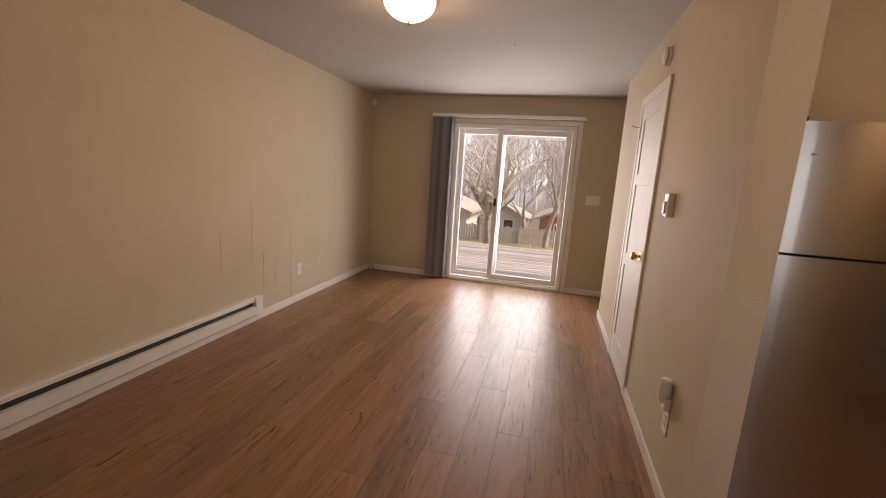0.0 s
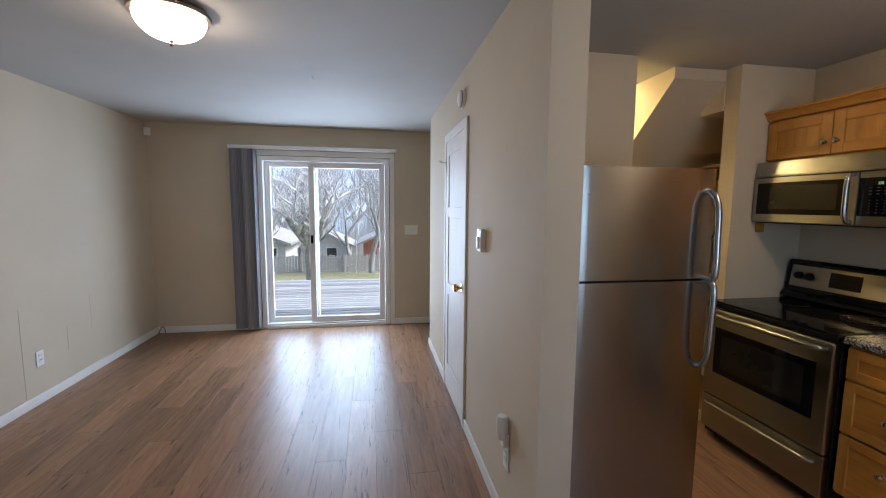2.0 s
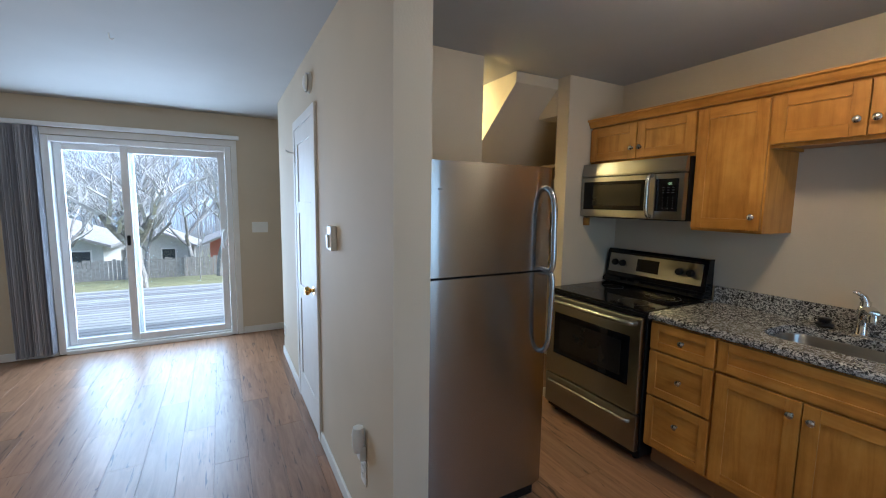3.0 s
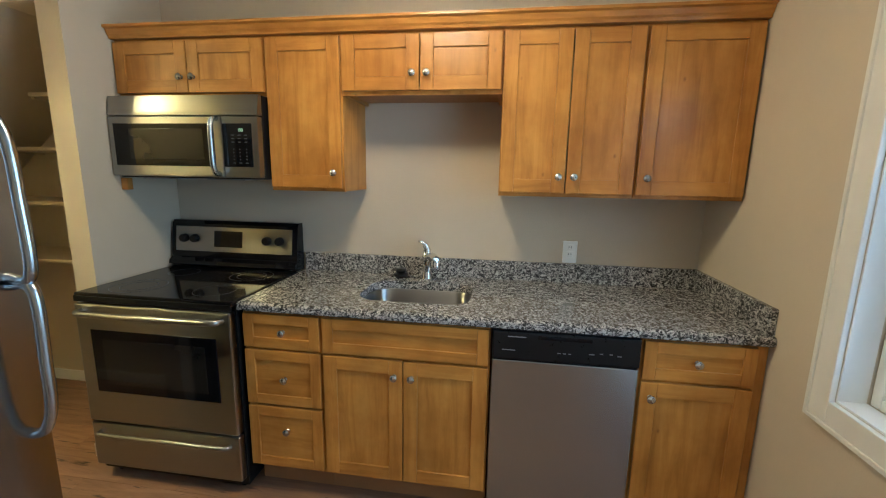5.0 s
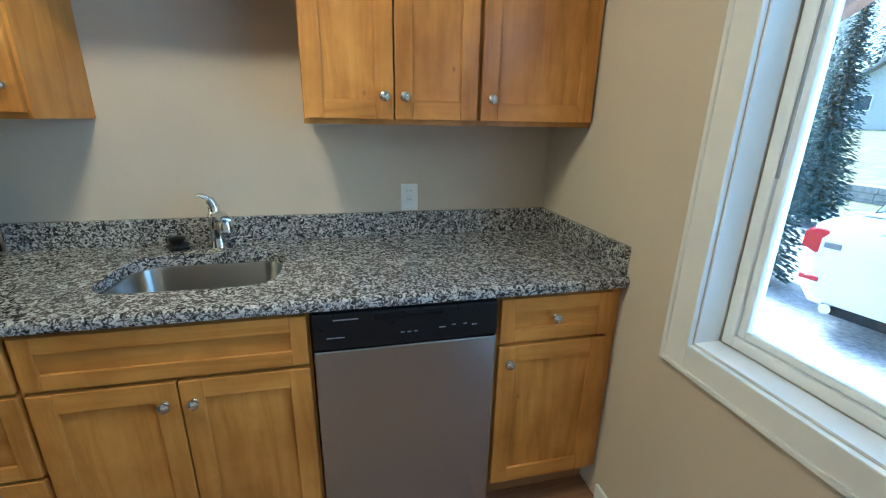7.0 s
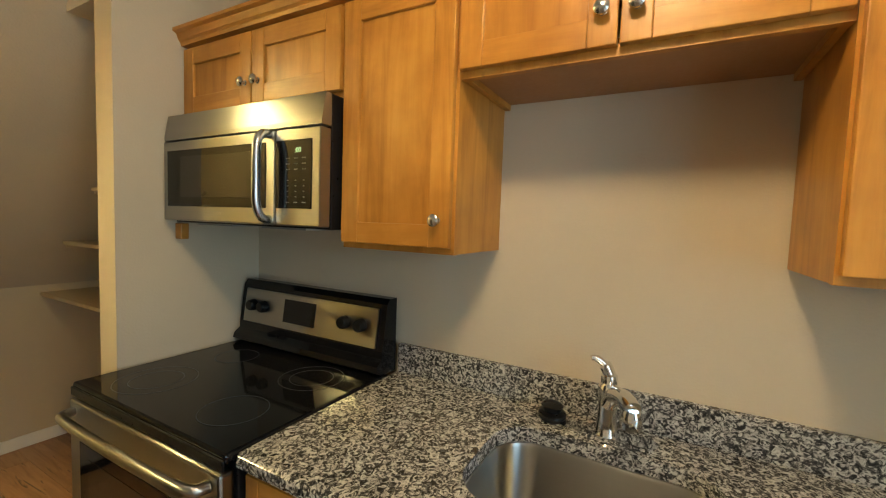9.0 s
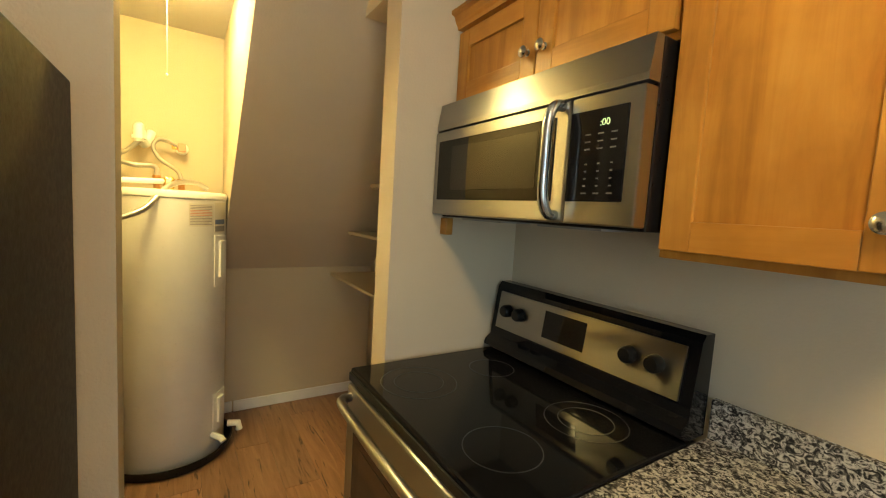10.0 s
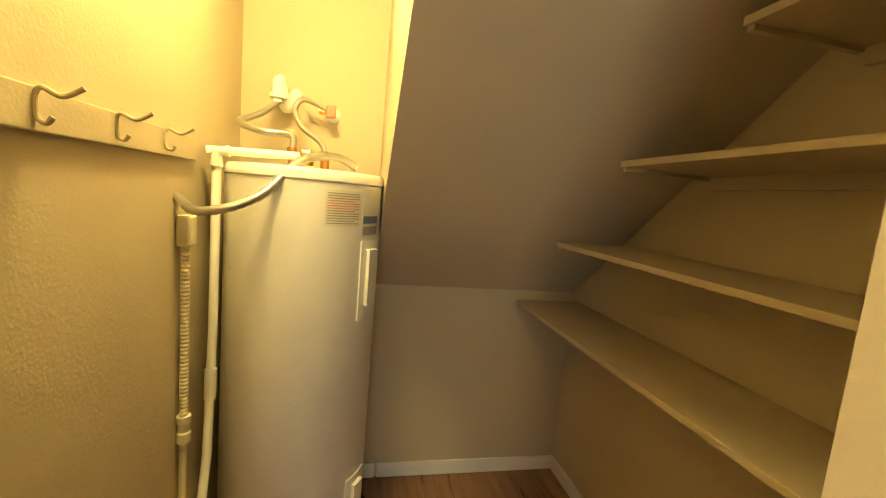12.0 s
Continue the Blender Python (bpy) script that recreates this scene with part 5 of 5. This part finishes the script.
# distance haze is put into the hillside's pale blue-grey base colour
HILL = plain("haze_tinted_hillside", (0.34, 0.44, 0.54), 0.95, vary=0.35, scale=0.25)
bm = bmesh.new()
grid = []
for j in range(9):
    row = []
    for i in range(61):
        x = -120 + i * 4
        h = 24 * (j / 8) ** 0.8 * (1 + 0.12 * math.sin(x * 0.07) + 0.06 * math.sin(x * 0.31 + j))
        row.append(bm.verts.new((x, 72 + j * 6 + rng.uniform(-1, 1), -5 + h + (rng.uniform(-0.8, 1.2) if j else 0))))
    grid.append(row)
for j in range(8):
    for i in range(60):
        bm.faces.new((grid[j][i], grid[j][i + 1], grid[j + 1][i + 1], grid[j + 1][i]))
setting("backdrop", bm, HILL, "wooded hillside far behind, tinted blue-grey for haze", "hillside")


def cottage(name, x, y, z, w, d, h, rise, wall, label, windows):
    """A gabled house: walls, two roof slopes with eaves, windows and a door side."""
    t = thing(name, (x, y, z), label, "house")
    part("wall", prism(bmesh.new(), [(x - w / 2, z - 0.3), (x + w / 2, z - 0.3), (x + w / 2, z + h), (x, z + h + rise), (x - w / 2, z + h)], y - d / 2, y + d / 2), wall, t)
    e = 0.45
    k = rise / (w / 2)
    for s in (-1, 1):
        part("roof", prism(bmesh.new(), [(x + s * (w / 2 + e), z + h - e * k), (x, z + h + rise + 0.02), (x, z + h + rise + 0.18), (x + s * (w / 2 + e), z + h - e * k + 0.15)], y - d / 2 - e, y + d / 2 + e), ROOFING, t)
    sgn = -1 if y > 0 else 1
    yf = y + sgn * d / 2
    for wx, wz, ww, wh_ in windows:
        wn_ = part("window", box(x + wx - ww / 2, x + wx + ww / 2, min(yf, yf + sgn * 0.05), max(yf, yf + sgn * 0.05), z + wz, z + wz + wh_), WHITE, t)
        part("pane", box(x + wx - ww / 2 + 0.07, x + wx + ww / 2 - 0.07, min(yf + sgn * 0.05, yf + sgn * 0.06), max(yf + sgn * 0.05, yf + sgn * 0.06), z + wz + 0.07, z + wz + wh_ - 0.07), DARK_PANE, wn_)
    return t


cottage("neighbour_house", -12.2, 33.0, -3.4, 7.0, 6.0, 2.3, 1.3, SIDING, "pale sided neighbour house beyond the fence", [(-1.2, 0.9, 1.3, 1.0), (2.3, 0.9, 1.4, 1.1)])
cottage("garden_shed", -6.4, 37.0, -3.6, 3.4, 4.0, 1.9, 0.8, SIDING, "pale sided shed with a light roof", [(0.3, 0.8, 0.9, 0.9)])
cottage("red_house", -1.2, 34.5, -3.5, 4.6, 5.0, 2.2, 1.0, SIDING_RED, "red sided house with white windows", [(-0.8, 0.8, 0.9, 1.0), (1.1, 0.8, 0.9, 1.0)])
pole = thing("clothes_line_post", (-3.6, 20, -1.7), "white T-shaped clothes line post in the yard", "clothes line")
part("post", tube(bmesh.new(), [(-3.6, 20, -1.75), (-3.6, 20, 3.3)], 0.02, 8), FENCE, pole)
part("cross_bar", box(-5.2, -1.9, 19.97, 20.03, 3.24, 3.32), VINYL, pole)

# ---- outside, in front ----


def sedan(x, y, z, turn):
    """A saloon car, its tail towards +y."""
    t = thing("car", (x, y, z), "white parked sedan with red tail lights", "car")
    org = Vector((x, y, z))

    def local(bm):
        bmesh.ops.translate(bm, verts=bm.verts, vec=org)
        return bm

    def loft(sections):
        """Rings across the car: each is y, half width, and (part of half width, height) pairs."""
        bm = bmesh.new()
        rings = []
        for yy, hw, prof in sections:
            ring = [bm.verts.new((hw * u, yy, h)) for u, h in prof] + [bm.verts.new((-hw * u, yy, h)) for u, h in reversed(prof)]
            rings.append(ring)
        n = len(rings[0])
        for a, b in zip(rings, rings[1:]):
            for k in range(n):
                bm.faces.new((a[k], a[(k + 1) % n], b[(k + 1) % n], b[k]))
        bm.faces.new(rings[0][::-1])
        bm.faces.new(rings[-1])
        bmesh.ops.recalc_face_normals(bm, faces=bm.faces)
        return bm

    def prof(lo, belt, top):
        return [(0.86, lo), (0.97, lo + 0.12), (1.0, lo + (belt - lo) * 0.55), (0.97, belt - 0.05), (0.9, belt), (0.6, top), (0.0, top + 0.015)]
    body = loft([(0.0, 0.70, prof(0.32, 0.86, 0.98)), (-0.06, 0.82, prof(0.26, 0.93, 1.04)), (-0.2, 0.88, prof(0.22, 0.96, 1.06)), (-0.6, 0.91, prof(0.2, 0.97, 1.05)), (-1.3, 0.92, prof(0.2, 0.96, 1.0)), (-3.2, 0.92, prof(0.2, 0.92, 0.97)), (-4.2, 0.89, prof(0.22, 0.82, 0.88)), (-4.6, 0.8, prof(0.28, 0.68, 0.74)), (-4.7, 0.66, prof(0.34, 0.6, 0.64))])
    part("body", local(body), CAR_PAINT, t, smooth=True)
    cab = loft([(-0.55, 0.66, [(1.0, 1.0), (0.98, 1.01), (0.95, 1.03), (0.9, 1.045), (0.8, 1.05), (0.5, 1.055), (0, 1.06)]), (-1.15, 0.70, [(1.1, 0.98), (1.06, 1.1), (1.0, 1.25), (0.94, 1.33), (0.85, 1.38), (0.5, 1.42), (0, 1.43)]), (-2.0, 0.72, [(1.1, 0.96), (1.06, 1.1), (1.0, 1.27), (0.94, 1.37), (0.85, 1.43), (0.5, 1.46), (0, 1.47)]), (-2.6, 0.71, [(1.1, 0.95), (1.06, 1.08), (1.0, 1.23), (0.94, 1.31), (0.85, 1.36), (0.5, 1.4), (0, 1.41)]), (-3.4, 0.68, [(1.1, 0.9), (1.08, 0.93), (1.05, 0.94), (1.0, 0.95), (0.9, 0.955), (0.5, 0.96), (0, 0.965)])])
    part("cabin_glass", local(cab), CAR_GLASS, t, "dark tinted glass", True)
    roof = loft([(-1.1, 0.6, [(1.0, 1.385), (0.9, 1.405), (0.5, 1.43), (0, 1.44)]), (-2.0, 0.63, [(1.0, 1.435), (0.9, 1.45), (0.5, 1.475), (0, 1.485)]), (-2.6, 0.6, [(1.0, 1.37), (0.9, 1.39), (0.5, 1.415), (0, 1.425)])])
    part("roof_panel", local(roof), CAR_PAINT, t, smooth=True)
    for s in (-1, 1):
        tl = part("tail_light", local(loft([(0.012, 0.0001, [(1, 0.7)] * 3), (0.0, 0.11, [(1, 0.74), (1, 0.86), (0.3, 0.90)]), (-0.16, 0.11, [(1, 0.78), (1, 0.9), (0.3, 0.92)])])), TAIL_RED, t, "red wrap-round tail light", True)
        for v in tl.data.vertices:
            v.co.x += s * 0.73
            v.co.y += 0.0 - 0.02
        part("reverse_lens", local(box(s * 0.62 - 0.06, s * 0.62 + 0.06, -0.012, 0.006, 0.76, 0.81, 0.006)), PALE_PRINT, t)
        part("reflector", local(box(s * 0.72 - 0.07, s * 0.72 + 0.07, -0.02, 0.012, 0.46, 0.5, 0.006)), TAIL_RED, t)
        part("exhaust_pipe", local(tube(bmesh.new(), [(s * 0.55, -0.25, 0.25), (s * 0.55, 0.0, 0.25)], 0.045, 16)), NICKEL, t)
        for yy in (-0.95, -3.75):
            wl = part("wheel", local(lathe(bmesh.new(), [(0.2, -0.1), (0.31, -0.1), (0.33, -0.07), (0.33, 0.07), (0.31, 0.1), (0.2, 0.1)], (s * 0.83, yy, 0.33), 28, "x")), TYRE, t, smooth=True)
            part("rim", local(lathe(bmesh.new(), [(0.0, s * 0.07), (0.1, s * 0.085), (0.2, s * 0.1), (0.21, s * 0.09)], (s * 0.83, yy, 0.33), 20, "x")), NICKEL, wl, smooth=True)
    pl_ = part("licence_plate", local(box(-0.155, 0.155, -0.004, 0.012, 0.68, 0.84, 0.004)), PAPER, t, "registration plate with blue letters")
    lettering("plate_number", "ARA3999", 0.082, Matrix.Translation(org + Vector((0, 0.0125, 0.725))) @ Euler((radians(90), 0, radians(180))).to_matrix().to_4x4(), PLATE_BLUE, pl_)
    part("plate_band", local(box(-0.14, 0.14, 0.0122, 0.013, 0.81, 0.825)), BLUE_PRINT, pl_)
    part("trunk_strip", local(box(-0.36, 0.36, -0.03, 0.004, 0.93, 0.955, 0.006)), CHROME, t)
    part("emblem", local(lathe(bmesh.new(), [(0.045, -0.006), (0.05, 0.0), (0.045, 0.006), (0.04, 0.0)], (0, -0.012, 1.0), 24, "y", True)), CHROME, t)
    part("spoiler", local(box(-0.6, 0.6, -0.18, -0.1, 1.055, 1.075, 0.008)), CAR_PAINT, t)
    part("rear_diffuser", local(box(-0.6, 0.6, -0.12, -0.03, 0.2, 0.34, 0.02)), BLACK, t)
    t.rotation_euler = (0, 0, radians(turn))
    return t


sedan(0.12, -3.1, -0.335, 10)

conifer("spruce_tree", 4.4, -13.2, -0.25, 4.6, 1.5, 5, "young blue-green spruce beside the drive", layers=30, twigs=20)
conifer("hedge_conifer", 1.95, -3.75, -0.35, 3.6, 0.34, 6, "narrow evergreen beside the driveway", layers=40, twigs=22)
conifer("hedge_conifer", 4.1, -7.4, -0.35, 4.2, 0.5, 7, "narrow evergreen beside the driveway", layers=36, twigs=22)
for i in range(20):
    rng = random.Random(1300 + i)
    c = copy_thing(far_a, pose(-30 + i * 4.4 + rng.uniform(-1.5, 1.5), -52 - rng.uniform(0, 14), 3.4, 0, 0, rng.uniform(0, 360)))
    s = rng.uniform(0.8, 1.3)
    c.scale = (s, s, s)
for i in range(9):
    rng = random.Random(1500 + i)
    copy_thing(wood_a, pose(2 + i * 4 + rng.uniform(-1, 1), -44 - rng.uniform(0, 5), 2.7, 0, 0, rng.uniform(0, 360)))
cottage("hillside_house", 17.0, -31.0, 1.4, 4.6, 4.0, 2.2, 1.5, SIDING, "small pale gabled house on the rise", [(-1.0, 0.9, 0.9, 0.9), (1.0, 0.9, 0.9, 0.9)])
rw = thing("retaining_wall", (4, -11.5, -0.35), "low grey stone retaining wall across the drive", "retaining wall")
rng = random.Random(77)
for r in range(3):
    x = -7.0
    while x < 12:
        w = rng.uniform(0.35, 0.7)
        part("stone", box(x, x + w - 0.012, -11.3 - rng.uniform(0, 0.05), -10.85, -0.36 + r * 0.15, -0.36 + r * 0.15 + 0.142), STONE, rw)
        x += w
bm = bmesh.new()
for i in range(160):
    a, b = rng.uniform(0, 6.28), rng.uniform(0.1, 0.45)
    p = Vector((0.55 + rng.uniform(-0.12, 0.12), -1.55 + rng.uniform(-0.1, 0.1), -0.345))
    q = p + Vector((math.cos(a) * b, math.sin(a) * b, rng.uniform(0.25, 0.5)))
    s = Vector((-math.sin(a), math.cos(a), 0)) * 0.004
    bm.faces.new([bm.verts.new(v) for v in (p - s, p + s, q)])
tagged(part("grass_tuft", bm, plain("dry_grass", (0.4, 0.38, 0.22), 0.8)), "dry pale ornamental grass by the drive", "grass", kind="stuff")

pt = thing("porch_truss", (-0.9, -1.9, 2.4), "brown timber gable truss of the porch", "porch")
for s in (-1, 1):
    part("rafter", prism(bmesh.new(), [(-0.75, 2.72), (-0.75, 2.56), (-0.75 + s * 1.6, 1.72), (-0.75 + s * 1.6, 1.88)], -1.96, -1.84), TIMBER, pt)
    part("post", box(-0.75 + s * 1.55 - 0.06, -0.75 + s * 1.55 + 0.06, -1.95, -1.85, -0.34, 1.8), TIMBER, pt) if s < 0 else None
part("tie_beam", box(-0.95, -0.55, -1.95, -1.85, 2.42, 2.52), TIMBER, pt)
part("wall_beam", box(-0.81, -0.69, -1.84, -0.165, 2.58, 2.70), TIMBER, pt)

# ---- house shell outside ----
setting("outer_wall_front", boxes((XL - 0.15, -2.37, -0.19, -0.162, -0.35, 2.6), (-0.91, 0.25, -0.19, -0.162, -0.35, 2.6), (-2.37, -0.91, -0.19, -0.162, -0.35, 0.81), (-2.37, -0.91, -0.19, -0.162, 2.07, 2.6)), SIDING, "pale siding outside the front wall", "wall")
setting("roof", box(XL - 0.6, 0.7, -0.7, YB + 0.7, H + 0.2, H + 0.35), ROOFING, "flat shingled roof over the rooms", "roof")

# ---- floor planks ----
floor = tagged(thing("floor", (0, 0, 0), "brown vinyl plank floor with dark knots", "floor"), kind="structure")
PW, PL = 0.178, 1.22


def plank(x0, x1, y0, y1):
    g_ = 0.0007
    part("plank", cuboid(bmesh.new(), x0 + g_, x1 - g_, y0 + g_, y1 - g_, -0.008, 0.0, 0.0003, 1), PLANK, floor)


col = 0
x = XL
while x < 0.10:
    x1 = min(x + PW, 0.10)
    y = -0.0 - (col * 0.47 % PL)
    while y < YB:
        ya, yb = max(y, 0.0), min(y + PL, YB)
        # under the partition block only the strips that show are laid
        if yb - ya > 0.02:
            if x > 0.0 - PW and yb < 2.86 and x1 > 0.0:
                plank(x, min(x1, 0.0), ya, yb)
            else:
                plank(x, x1, ya, yb)
        y += PL
    x += PW
    col += 1
